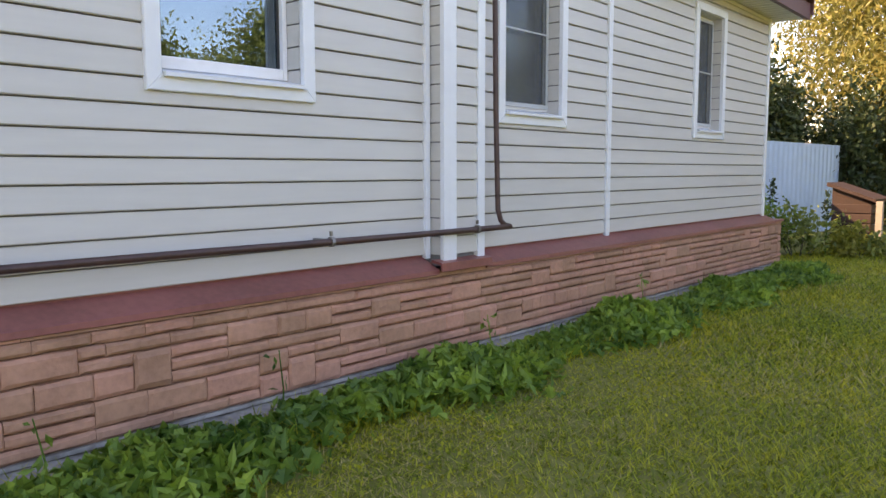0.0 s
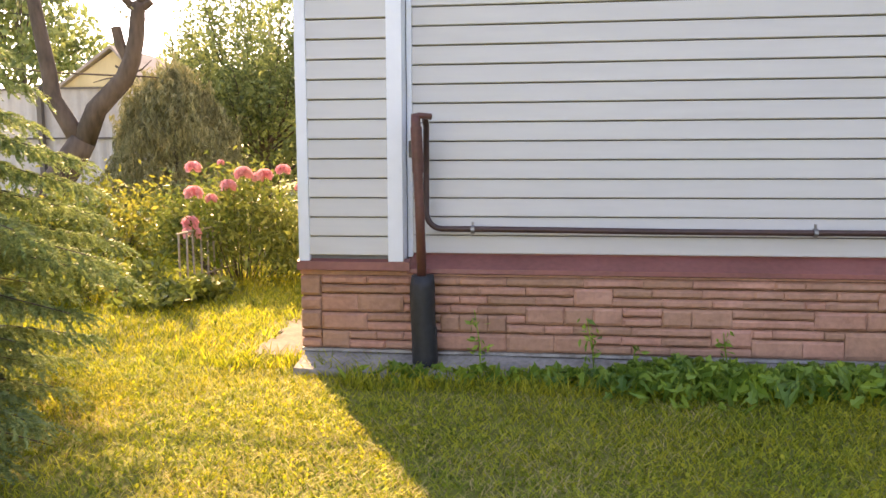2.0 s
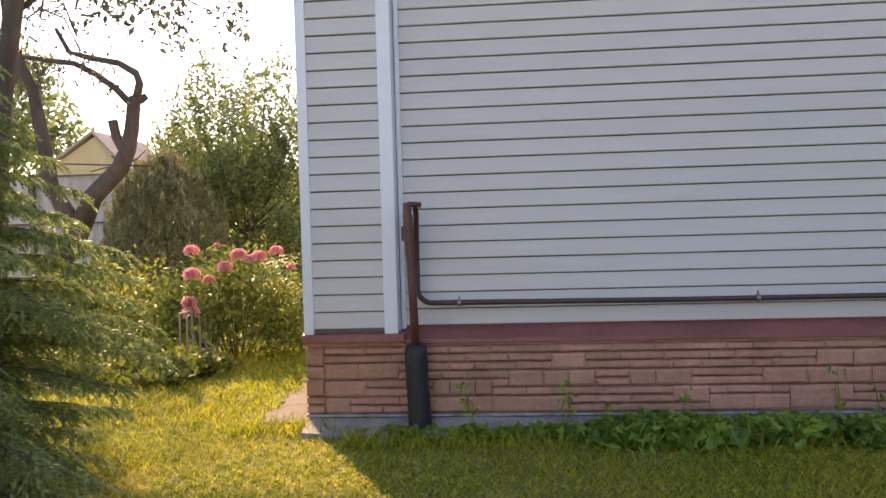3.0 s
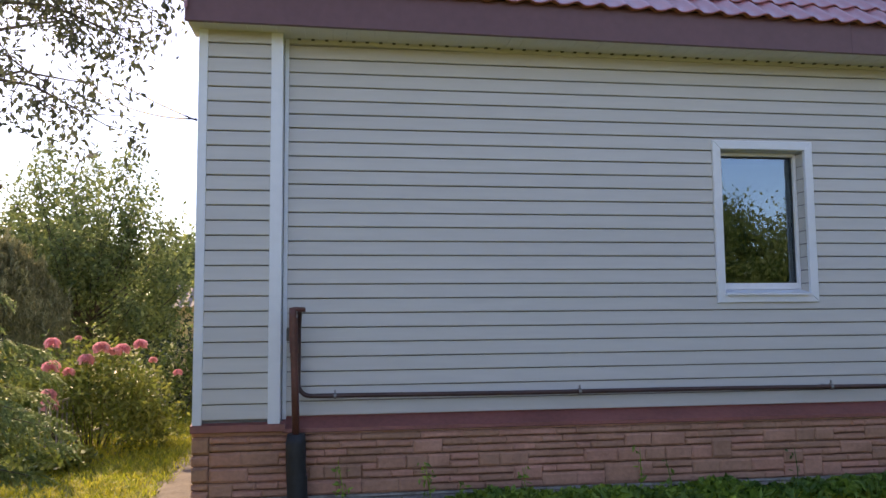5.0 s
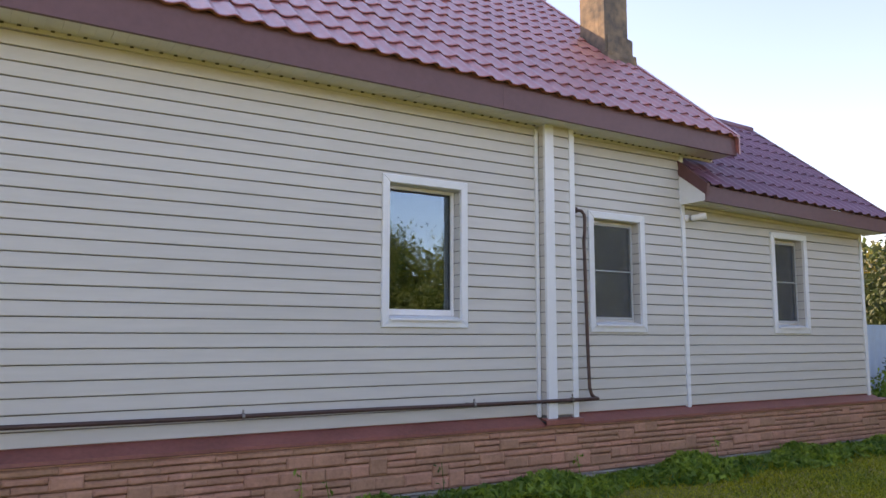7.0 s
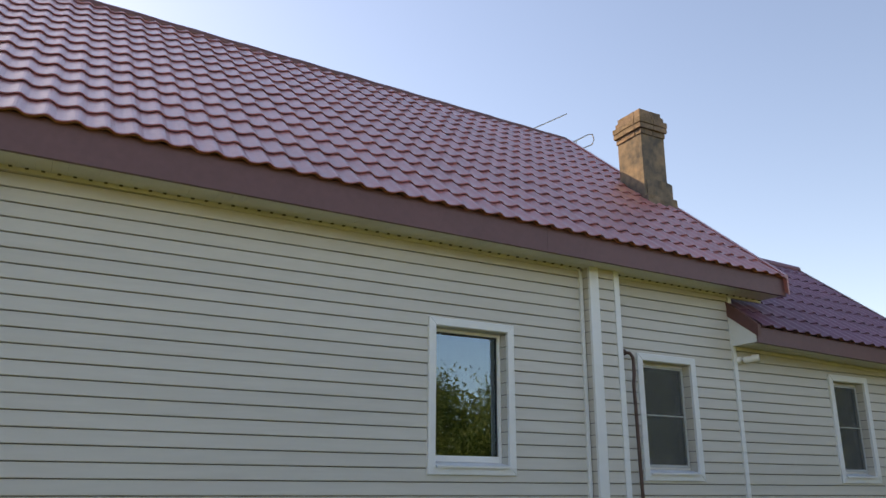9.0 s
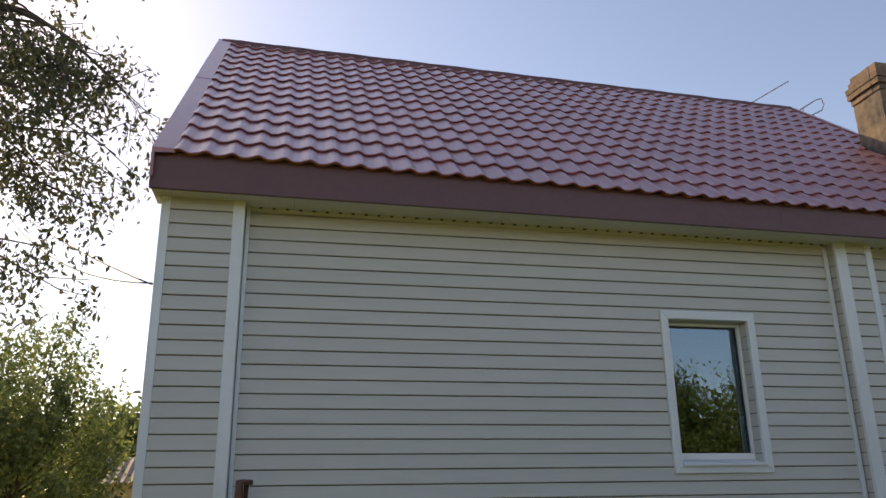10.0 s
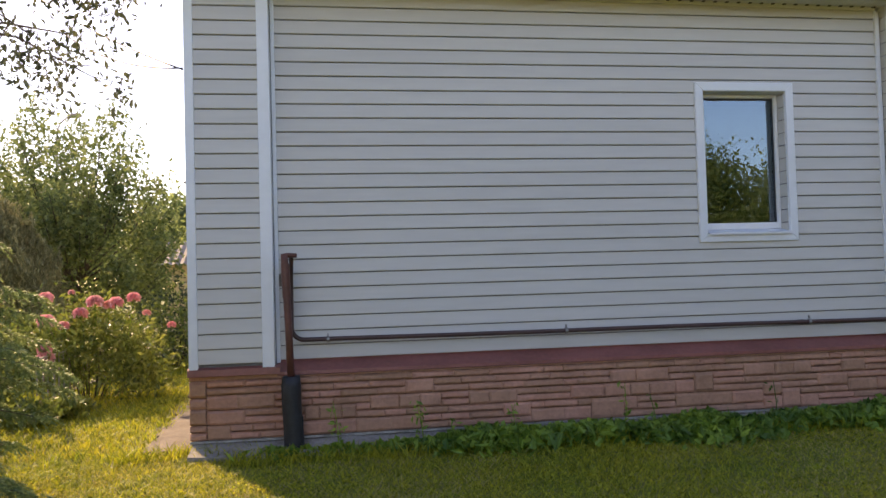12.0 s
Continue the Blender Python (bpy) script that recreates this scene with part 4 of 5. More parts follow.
def crown_points(n, clusters, sigma):
    c = np.asarray(clusters)
    idx = rng.integers(0, len(c), n)
    return c[idx] + rng.normal(0, 1, (n, 3)) * np.asarray(sigma)


def broad_tree(name, label, at, height, radius, leaf, leaves, mat, trunk_r=0.1, base=0.25, clusters=70, droop=0.3, sigma=0.22, ratio=0.5):
    """Trunk, limbs, and a crown of leaf clumps with gaps."""
    x, y, z = at
    tree = thing(name, label, "tree", at=at)
    r = random.Random(int(abs(x * 31 + y * 17)))
    cl = []
    tb = limb([(x, y, z - 0.1), (x + 0.05 * radius, y, z + height * 0.35), (x - 0.03 * radius, y, z + height * 0.7)], trunk_r, trunk_r * 0.35)
    part("trunk", tb, M_BARK, tree, smooth=True)
    for k in range(clusters):
        a = r.uniform(0, 2 * math.pi)
        u = base + (1 - base) * r.random() ** 0.8
        env = math.sin(math.pi * min(1, 0.12 + 0.86 * (u - base) / (1 - base))) ** 0.6
        rad = radius * env * (0.35 + 0.65 * math.sqrt(r.random())) * r.uniform(0.8, 1.12)
        p = (x + rad * math.cos(a), y + rad * math.sin(a), z + height * u)
        cl.append(p)
        if k % 4 == 0:
            part("limb", limb([(x, y, z + height * u * 0.55), (x + rad * 0.5 * math.cos(a), y + rad * 0.5 * math.sin(a), z + height * u * 0.85), p], trunk_r * 0.35, 0.008, 5), M_BARK, tree, smooth=True)
    pts = crown_points(leaves, cl, (sigma * radius, sigma * radius, sigma * radius * 0.9))
    leaf_mesh("crown", pts, leaf, mat, tree, ratio=ratio, droop=droop)
    return tree


def shrub(name, label, at, size, leaf, leaves, mat, clumps=26, category="shrub", group="", ratio=0.5):
    x, y, z = at
    sx, sy, sz = size
    s = thing(name, label, category, group=group, at=at)
    r = random.Random(int(abs(x * 57 + y * 13 + sz * 7)))
    cl = []
    for k in range(clumps):
        a, q = r.uniform(0, 2 * math.pi), math.sqrt(r.random())
        top = (x + sx * q * math.cos(a), y + sy * q * math.sin(a), z + sz * (0.25 + 0.72 * r.random()) * (1 - 0.35 * q * q))
        cl.append(top)
        if k % 2 == 0:
            part("stem", tube(bmesh.new(), [(x + (top[0] - x) * 0.3, y + (top[1] - y) * 0.3, z - 0.05), top], [0.008, 0.003], 4), M_BARK, s)
    leaf_mesh("foliage", crown_points(leaves, cl, (sx * 0.2, sy * 0.2, sz * 0.14)), leaf, mat, s, ratio=ratio)
    return s


# spruce: tiers of branches set with stubby needled shoots
def spruce(at, height, radius):
    x, y, z = at
    s = thing("spruce", "young green spruce with drooping shoots beside the lawn", "tree", at=at)
    part("trunk", limb([(x, y, z - 0.1), (x, y, z + height)], 0.07, 0.01), M_BARK, s, smooth=True)
    r = random.Random(3)
    lvl = 0.12
    tips = []
    while lvl < height * 0.97:
        n = 10 if lvl < height * 0.6 else 7
        for k in range(n):
            a = 2 * math.pi * (k + r.random() * 0.9) / n
            L = radius * min(1.0, 1.55 * (1 - lvl / height)) ** 0.9 * r.uniform(0.72, 1.08) + 0.05
            pts = [Vector((x + L * q * math.cos(a), y + L * q * math.sin(a), z + lvl + 0.16 * q * L - 0.27 * L * q * q)) for q in (0, 0.35, 0.7, 1.0)]
            part("branch", tube(bmesh.new(), pts, [0.010, 0.007, 0.004, 0.002], 4), M_BARK, s)

            def on(q):
                i = min(2, int(q / 0.35))
                return pts[i].lerp(pts[i + 1], min(1, (q - (0, 0.35, 0.7)[i]) / (0.35, 0.35, 0.30)[i]))

            for q in np.linspace(0.30, 1.0, max(3, int(L / 0.085))):
                base = on(q)
                for sgn in (-1, 1):
                    yaw = a + sgn * r.uniform(0.55, 0.95)
                    sub = (0.07 + 0.26 * L * (1.05 - q)) * r.uniform(0.7, 1.1)
                    way = Vector((math.cos(yaw), math.sin(yaw), -r.uniform(0.05, 0.35))).normalized()
                    m = max(1, int(sub / 0.055))
                    for j in range(m):
                        p = base + way * sub * (j + 0.3) / m
                        for s2 in (-1, 1):
                            y2 = yaw + s2 * r.uniform(0.45, 0.9)
                            tips.append((p, Vector((math.cos(y2), math.sin(y2), -r.uniform(0.2, 0.9))).normalized(), r.uniform(0.06, 0.11)))
                    tips.append((base + way * sub * 0.8, (way + Vector((0, 0, -0.35))).normalized(), r.uniform(0.08, 0.13)))
            tips.append((pts[3], (pts[3] - pts[2]).normalized(), 0.11))
        lvl += 0.115 + 0.03 * r.random()
    nn = 30
    base = np.array([t[0] for t in tips])[:, None, :]
    d = np.array([t[1] for t in tips])[:, None, :]
    ln = np.array([t[2] for t in tips])[:, None]
    t = np.linspace(0.0, 1.0, nn)[None, :] + rng.uniform(-0.02, 0.02, (len(tips), nn))
    e1 = np.cross(d, np.array([0.31, 0.17, 0.93]))
    e1 /= np.linalg.norm(e1, axis=2)[:, :, None]
    e2 = np.cross(d, e1)
    ang = rng.uniform(0, 2 * np.pi, (len(tips), nn))[:, :, None]
    out = e1 * np.cos(ang) + e2 * np.sin(ang)
    root = base + d * (t * ln)[:, :, None] + np.array([0, 0, -0.25]) * (t ** 2 * ln)[:, :, None]
    nl = (0.021 * (1.1 - 0.55 * t ** 2))[:, :, None]
    tip = root + out * nl * 0.7 + d * nl * 0.85
    wv = np.cross(out, d) * 0.0046
    v = np.stack([root - wv, root + wv, tip], 2).reshape(-1, 3)
    raw("needles", v, np.arange(len(v)).reshape(-1, 3), M_NEEDLE, s)


spruce((-1.72, -1.62, GROUND), 3.15, 1.15)

# golden-rimmed bushes, peonies and their bed
for at, size, n, m, lab in (((-3.45, 2.7, GROUND), (0.6, 0.6, 0.85), 2600, M_BUSH, "leafy green garden shrub in the bed"),
                            ((-3.5, 3.9, GROUND), (0.8, 0.6, 0.98), 2800, M_BUSHY, "golden-leaved garden shrub in the bed"),
                            ((-4.6, 3.0, GROUND), (1.0, 0.8, 1.0), 2600, M_BUSH, "leafy green garden shrub in the bed"),
                            ((-3.3, 5.2, GROUND), (0.9, 0.6, 1.0), 2200, M_BUSH, "leafy green garden shrub in the bed"),
                            ((-1.25, 5.6, GROUND), (0.7, 0.9, 0.95), 2200, M_BUSH, "leafy green garden shrub in the bed"),
                            ((-1.1, 6.6, GROUND), (0.8, 0.8, 1.25), 2000, M_LEAFD, "dark green shrub behind the peonies"),
                            ((-2.35, 1.7, GROUND), (0.5, 0.45, 0.34), 1800, M_BUSH, "low leafy plant before the bed"),
                            ((-1.62, 1.6, GROUND), (0.35, 0.45, 0.2), 1300, M_BUSH, "low leafy plant before the bed")):
    shrub("garden_shrub", lab, at, size, 0.07, n, m, group="garden bed shrubs")
peony = shrub("peony_bush", "peony bush with pink double flowers", (-1.56, 2.95, GROUND), (0.74, 0.5, 0.96), 0.075, 5600, M_BUSH, 44, "flower bush", ratio=0.4)


def flower(c, d, parent):
    """A ball of cupped, overlapping petals."""
    b = bmesh.new()
    r = random.Random(int(abs(c[0] * 911 + c[2] * 77)))
    for ring, (n, tilt, rad) in enumerate(((5, 1.35, 0.55), (7, 0.95, 0.8), (9, 0.55, 1.0), (9, 0.1, 1.05), (8, -0.5, 0.95))):
        for k in range(n):
            a = 2 * math.pi * (k + 0.5 * ring + r.uniform(-.2, .2)) / n
            out = Vector((math.cos(a) * math.cos(tilt), math.sin(a) * math.cos(tilt), math.sin(tilt)))
            side = Vector((-math.sin(a), math.cos(a), 0))
            up = out.cross(side)
            p = Vector(c) + out * d * 0.5 * rad
            s = d * 0.27 * r.uniform(0.85, 1.15)
            q = [b.verts.new(v) for v in (Vector(c) + out * d * 0.1, p + side * s - up * s * 0.2, p + side * s * 0.5 + up * s - out * s * 0.25, p - side * s * 0.5 + up * s - out * s * 0.3, p - side * s - up * s * 0.2)]
            b.faces.new((q[0], q[1], q[2], q[3]))
            b.faces.new((q[0], q[3], q[4]))
    part("flower", b, M_PETAL, parent, "pink double peony flower")


for x, y, z, d in ((-2.19, 3.24, 1.02, 0.15), (-1.69, 3.33, 0.95, 0.17), (-1.84, 3.3, 0.81, 0.155), (-1.47, 3.36, 0.93, 0.155), (-1.28, 3.4, 0.99, 0.14), (-2.18, 3.2, 0.73, 0.175),
                   (-2.0, 3.22, 0.67, 0.12), (-1.99, 3.5, 1.08, 0.07), (-2.12, 2.95, 0.42, 0.15), (-2.11, 2.95, 0.30, 0.17), (-1.55, 3.4, 0.9, 0.13), (-1.2, 3.7, 0.78, 0.09), (-0.95, 3.9, 0.6, 0.1)):
    x, y, z, d = x * 0.902 + 0.11, y * 0.82 - 0.054, z * 0.82 + 0.182, d * 0.94
    flower((x, y, z), d, peony)
    part("stalk", tube(bmesh.new(), [(x * 0.6 - 0.62, 2.9, GROUND), (x, y, z)], [0.006, 0.004], 5), M_WEED, peony)

gf = thing("garden_fence", "low rusty iron picket edging round the flower bed", "fence", at=(-1.76, 2.0, GROUND))
for k in range(15):
    y, x = 2.03 + 0.13 * k, -1.76 + 0.0075 * k
    part("picket", tube(bmesh.new(), [(x, y, GROUND - 0.05), (x + 0.01 * math.sin(k * 2.3), y, GROUND + 0.54)], 0.010, 6), M_PICKET, gf)
part("rail", tube(bmesh.new(), [(-1.76, 2.0, GROUND + 0.53), (-1.71, 2.9, GROUND + 0.54), (-1.65, 3.9, GROUND + 0.53)], 0.010, 6), M_PICKET, gf)
part("rail", tube(bmesh.new(), [(-1.76, 2.0, GROUND + 0.12), (-1.65, 3.9, GROUND + 0.12)], 0.010, 6), M_PICKET, gf)

# thuja: a rounded cone of upright sprays
th = thing("thuja", "rounded brownish-green thuja bush", "tree", at=(-4.0, 6.7, GROUND))
part("trunk", limb([(-4.0, 6.7, GROUND - 0.1), (-4.0, 6.7, 1.8)], 0.06, 0.02), M_BARK, th)
n = 24000
u = rng.uniform(0, 1, n) ** 0.9
a = rng.uniform(0, 2 * np.pi, n)
prof = np.clip(1 - u ** 2.3, 0, 1) ** 0.62 * (0.8 + 0.2 * np.minimum(1, u * 4))
rad = 0.98 * prof * (0.72 + 0.33 * rng.uniform(0, 1, n) ** 0.5) * (1 + 0.12 * np.sin(a * 5 + u * 9))
sx, sy, sz = -4.0 + rad * np.cos(a), 6.7 + rad * np.sin(a), GROUND + 0.05 + 2.35 * u + 0.07 * np.sin(a * 7) + 0.05 * np.sin(a * 17 + 2)
# upright tufts that stand out from the dome
pick = rng.integers(0, n, 260)
lift = rng.uniform(0, 1, (260, 34))
way = np.stack([np.cos(a[pick]), np.sin(a[pick])], 1) * (0.10 * (1 - 0.6 * u[pick]))[:, None]
tuft = np.stack([sx[pick][:, None] + way[:, :1] * lift + rng.normal(0, 0.022, lift.shape), sy[pick][:, None] + way[:, 1:] * lift + rng.normal(0, 0.022, lift.shape),
                 sz[pick][:, None] + 0.30 * lift - 0.06], 2).reshape(-1, 3)
leaf_mesh("sprays", np.concatenate([np.stack([sx, sy, sz], 1), tuft]), 0.10, M_THUJA, th, ratio=0.22, droop=-1.8)

# bushy fruit tree: many upright shoots, leafy along their length, sky between their tips
gt = thing("garden_tree", "bushy green fruit tree with upright leafy shoots behind the garden", "tree", at=(-3.62, 9.5, GROUND))
part("trunk", limb([(-3.62, 9.5, GROUND - 0.1), (-3.6, 9.5, 0.5), (-3.58, 9.5, 1.1)], 0.10, 0.06), M_BARK, gt, smooth=True)
gr = random.Random(44)
along = []
for k in range(150):
    a, e = gr.uniform(0, 2 * math.pi), math.asin(gr.uniform(-0.45, 1.0))
    out, rise = 1.82 * math.cos(e) ** 0.8 * gr.uniform(0.8, 1.06), 2.5 * math.sin(e) * gr.uniform(0.82, 1.1)
    tip = Vector((-3.6 + out * math.cos(a), 9.5 + out * math.sin(a), max(0.45, 1.95 + rise)))
    foot = Vector((-3.6 + 0.1 * math.cos(a), 9.5 + 0.1 * math.sin(a), min(2.2, 0.5 + 0.4 * max(0, tip.z - 0.8))))
    knee = foot.lerp(tip, 0.55) + Vector((0.12 * math.cos(a), 0.12 * math.sin(a), -0.18))
    if k % 2 == 0:
        part("shoot", limb([foot, knee, tip], 0.022, 0.004, 5), M_BARK, gt, smooth=True)
    for f in np.linspace(0.05, 1.0, 16):
        c = knee.lerp(tip, f)
        w = 0.24 * (1 - 0.72 * f)
        along += [(c.x + gr.gauss(0, w), c.y + gr.gauss(0, w), c.z + gr.gauss(0, 0.10)) for _ in range(11)]
    if rise > 0.6 and k % 2:
        along += [(tip.x + gr.gauss(0, 0.03), tip.y + gr.gauss(0, 0.03), tip.z + 0.035 * q) for q in range(12)]
leaf_mesh("crown", np.array(along), 0.092, M_LEAF, gt, ratio=0.5, droop=-0.1)

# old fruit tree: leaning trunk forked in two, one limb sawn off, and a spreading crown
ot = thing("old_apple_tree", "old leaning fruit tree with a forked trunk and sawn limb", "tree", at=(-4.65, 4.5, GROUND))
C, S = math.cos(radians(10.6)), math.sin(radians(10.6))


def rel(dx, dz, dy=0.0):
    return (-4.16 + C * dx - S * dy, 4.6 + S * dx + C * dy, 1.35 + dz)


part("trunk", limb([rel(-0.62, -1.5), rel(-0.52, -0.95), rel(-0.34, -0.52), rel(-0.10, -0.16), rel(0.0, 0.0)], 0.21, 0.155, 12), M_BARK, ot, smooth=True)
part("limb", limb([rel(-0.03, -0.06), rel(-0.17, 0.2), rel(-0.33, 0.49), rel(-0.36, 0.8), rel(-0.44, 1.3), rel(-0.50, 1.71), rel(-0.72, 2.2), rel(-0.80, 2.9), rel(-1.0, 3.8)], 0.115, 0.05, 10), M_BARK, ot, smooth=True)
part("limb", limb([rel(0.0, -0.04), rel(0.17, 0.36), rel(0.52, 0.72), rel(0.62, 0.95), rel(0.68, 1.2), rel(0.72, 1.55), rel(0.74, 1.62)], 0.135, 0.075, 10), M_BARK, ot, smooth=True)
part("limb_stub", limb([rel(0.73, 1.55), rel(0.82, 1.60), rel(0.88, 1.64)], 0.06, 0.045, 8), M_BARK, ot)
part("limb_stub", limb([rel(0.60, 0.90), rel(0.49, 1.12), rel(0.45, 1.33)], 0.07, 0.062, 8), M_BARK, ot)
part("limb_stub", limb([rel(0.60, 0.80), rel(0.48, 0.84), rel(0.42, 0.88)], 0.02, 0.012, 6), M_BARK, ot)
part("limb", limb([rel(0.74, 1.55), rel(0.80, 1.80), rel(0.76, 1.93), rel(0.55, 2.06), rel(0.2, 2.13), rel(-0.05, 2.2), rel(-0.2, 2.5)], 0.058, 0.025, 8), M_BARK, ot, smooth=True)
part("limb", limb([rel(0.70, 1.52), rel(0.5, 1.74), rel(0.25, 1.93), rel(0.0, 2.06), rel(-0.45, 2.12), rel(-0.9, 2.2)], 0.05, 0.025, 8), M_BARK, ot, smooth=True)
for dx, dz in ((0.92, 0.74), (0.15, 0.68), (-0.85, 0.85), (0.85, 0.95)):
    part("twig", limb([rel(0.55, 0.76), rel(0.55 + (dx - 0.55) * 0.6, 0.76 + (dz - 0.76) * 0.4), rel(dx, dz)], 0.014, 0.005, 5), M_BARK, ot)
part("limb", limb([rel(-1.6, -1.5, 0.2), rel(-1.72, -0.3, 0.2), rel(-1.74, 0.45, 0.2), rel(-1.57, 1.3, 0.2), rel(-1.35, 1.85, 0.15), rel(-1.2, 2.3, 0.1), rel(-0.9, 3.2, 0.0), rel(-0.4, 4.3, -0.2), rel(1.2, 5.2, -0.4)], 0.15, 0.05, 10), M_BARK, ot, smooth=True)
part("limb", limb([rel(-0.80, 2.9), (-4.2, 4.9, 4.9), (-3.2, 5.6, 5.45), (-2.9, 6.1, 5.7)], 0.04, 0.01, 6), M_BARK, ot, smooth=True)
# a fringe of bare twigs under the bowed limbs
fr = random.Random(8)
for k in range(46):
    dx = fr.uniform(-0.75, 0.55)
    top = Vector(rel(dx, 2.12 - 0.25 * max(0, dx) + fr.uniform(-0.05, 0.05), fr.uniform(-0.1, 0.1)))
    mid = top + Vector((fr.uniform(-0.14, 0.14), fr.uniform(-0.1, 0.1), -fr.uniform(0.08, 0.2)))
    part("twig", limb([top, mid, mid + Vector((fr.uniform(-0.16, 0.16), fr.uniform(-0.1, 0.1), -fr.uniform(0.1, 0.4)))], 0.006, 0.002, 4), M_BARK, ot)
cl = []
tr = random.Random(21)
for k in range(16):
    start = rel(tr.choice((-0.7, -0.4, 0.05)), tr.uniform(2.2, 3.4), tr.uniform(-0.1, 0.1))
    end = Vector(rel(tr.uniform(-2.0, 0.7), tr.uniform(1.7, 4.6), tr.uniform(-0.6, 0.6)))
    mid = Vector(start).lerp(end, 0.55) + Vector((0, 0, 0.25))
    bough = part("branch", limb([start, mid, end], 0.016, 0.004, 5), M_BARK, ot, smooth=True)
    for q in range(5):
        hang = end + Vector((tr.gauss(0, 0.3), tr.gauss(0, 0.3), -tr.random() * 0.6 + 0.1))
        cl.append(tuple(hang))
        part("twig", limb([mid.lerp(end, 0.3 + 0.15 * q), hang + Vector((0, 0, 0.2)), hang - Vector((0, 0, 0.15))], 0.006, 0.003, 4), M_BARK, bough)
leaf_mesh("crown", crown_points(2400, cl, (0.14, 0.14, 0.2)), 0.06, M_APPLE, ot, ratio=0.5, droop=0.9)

# apple tree by the house corner, its crown hanging over the lawn
at2 = thing("apple_tree", "apple tree with leafy branches hanging by the house corner", "tree", at=(-2.15, -0.05, GROUND))
part("trunk", limb([(-2.2, 0.0, GROUND - 0.1), (-2.08, -0.05, 1.0), (-1.98, -0.08, 2.0), (-1.82, -0.05, 3.0), (-1.7, 0.05, 4.2), (-1.6, 0.1, 5.2)], 0.085, 0.035, 10), M_BARK, at2, smooth=True)
cl = []
for k in range(54):
    az = tr.uniform(0, 2 * math.pi)
    q = math.sqrt(tr.random())
    ex, ey = -1.30 + 1.36 * q * math.cos(az), 0.05 + 0.95 * q * math.sin(az)
    low = min(3.3, 2.45 + 1.5 * abs(ex + 0.82))
    end = Vector((ex, ey, low + (5.4 - low) * tr.random() ** 1.1))
    h0 = min(4.9, max(2.2, end.z + tr.uniform(-0.5, 0.7)))
    start = Vector((-1.98 + (h0 - 2) * 0.12, -0.05, h0))
    mid = start.lerp(end, 0.55) + Vector((0, 0, 0.22))
    bough = part("branch", limb([start, start.lerp(mid, 0.6) + Vector((0, 0, 0.08)), mid, end], 0.022, 0.004, 5), M_BARK, at2, smooth=True)
    for q in range(7):
        hang = mid.lerp(end, 0.25 + 0.13 * q) + Vector((tr.gauss(0, 0.16), tr.gauss(0, 0.16), -tr.random() * 0.42 + 0.1))
        cl += [tuple(hang), tuple(hang - Vector((0.02, 0, 0.1)))]
        if q % 2 == 0:
            part("twig", limb([mid.lerp(end, 0.1 + 0.13 * q), hang + Vector((0, 0, 0.1)), hang - Vector((0, 0, 0.12))], 0.005, 0.002, 4), M_BARK, bough)
leaf_mesh("crown", crown_points(14500, cl, (0.06, 0.06, 0.085)), 0.056, M_APPLE, at2, ratio=0.46, droop=0.9)

# ---------------------------------------------------------------- left-hand distance
def sheet_fence(name, label, a, b, h, mat, pitch=0.20, rails=(0.5, 1.6), post_every=2.5, front=0.0):
    fe = thing(name, label, "fence", at=(*a, GROUND))
    A, B = Vector((*a, 0)), Vector((*b, 0))
    d = (B - A).normalized()
    nrm = Vector((d.y, -d.x, 0))
    n = int((B - A).length / pitch)
    for k in range(0, n, 6):
        m = bmesh.new()
        lo, hi = [], []
        for j in range(min(6, n - k) * 4 + 1):
            t = (k + j / 4) * pitch
            o = nrm * (0.018 if j % 4 in (1, 2) else 0.0)
            p = A + d * t + o
            lo.append(m.verts.new((p.x, p.y, GROUND + 0.03)))
            hi.append(m.verts.new((p.x, p.y, GROUND + h)))
        for j in range(len(lo) - 1):
            m.faces.new((lo[j], lo[j + 1], hi[j + 1], hi[j]))
        part("sheet", m, mat, fe)
    for z in rails:
        part("rail", tube(bmesh.new(), [A - nrm * (0.03 - front * 0.6) + Vector((0, 0, GROUND + z)), B - nrm * (0.03 - front * 0.6) + Vector((0, 0, GROUND + z))], 0.02, 4), M_IRON, fe)
    t = 0
    while t < (B - A).length:
        p = A + d * t - nrm * (0.06 - front)
        part("post", boxed(p.x - 0.04, p.x + 0.04, p.y - 0.04, p.y + 0.04, GROUND - 0.1, GROUND + h + 0.02), M_IRON, fe)
        t += post_every
    return fe


sheet_fence("sheet_fence", "pale grey profiled-metal fence behind the garden", (-14, 7.6), (-4.6, 7.3), 2.32, M_FENCEG, rails=(0.5, 1.52, 2.3), front=0.14)
yh = thing("yellow_house", "small pale yellow neighbouring house behind the fence", "house", at=(-11.35, 19, GROUND))
part("wall", extrude_x(bmesh.new(), [(17.6, GROUND), (20.6, GROUND), (20.6, 3.3), (17.6, 3.3)], -12.65, -10.15), M_YELLOW, yh)
b = bmesh.new()
g = [b.verts.new(p) for p in ((-12.65, 17.58, 3.3), (-10.15, 17.58, 3.3), (-11.05, 17.58, 4.3), (-12.65, 20.6, 3.3), (-10.15, 20.6, 3.3), (-11.05, 20.6, 4.3))]
for f in ((0, 1, 2), (3, 5, 4), (0, 2, 5, 3), (1, 4, 5, 2)):
    b.faces.new([g[i] for i in f])
part("gable", b, M_YELLOW, yh)
b = bmesh.new()
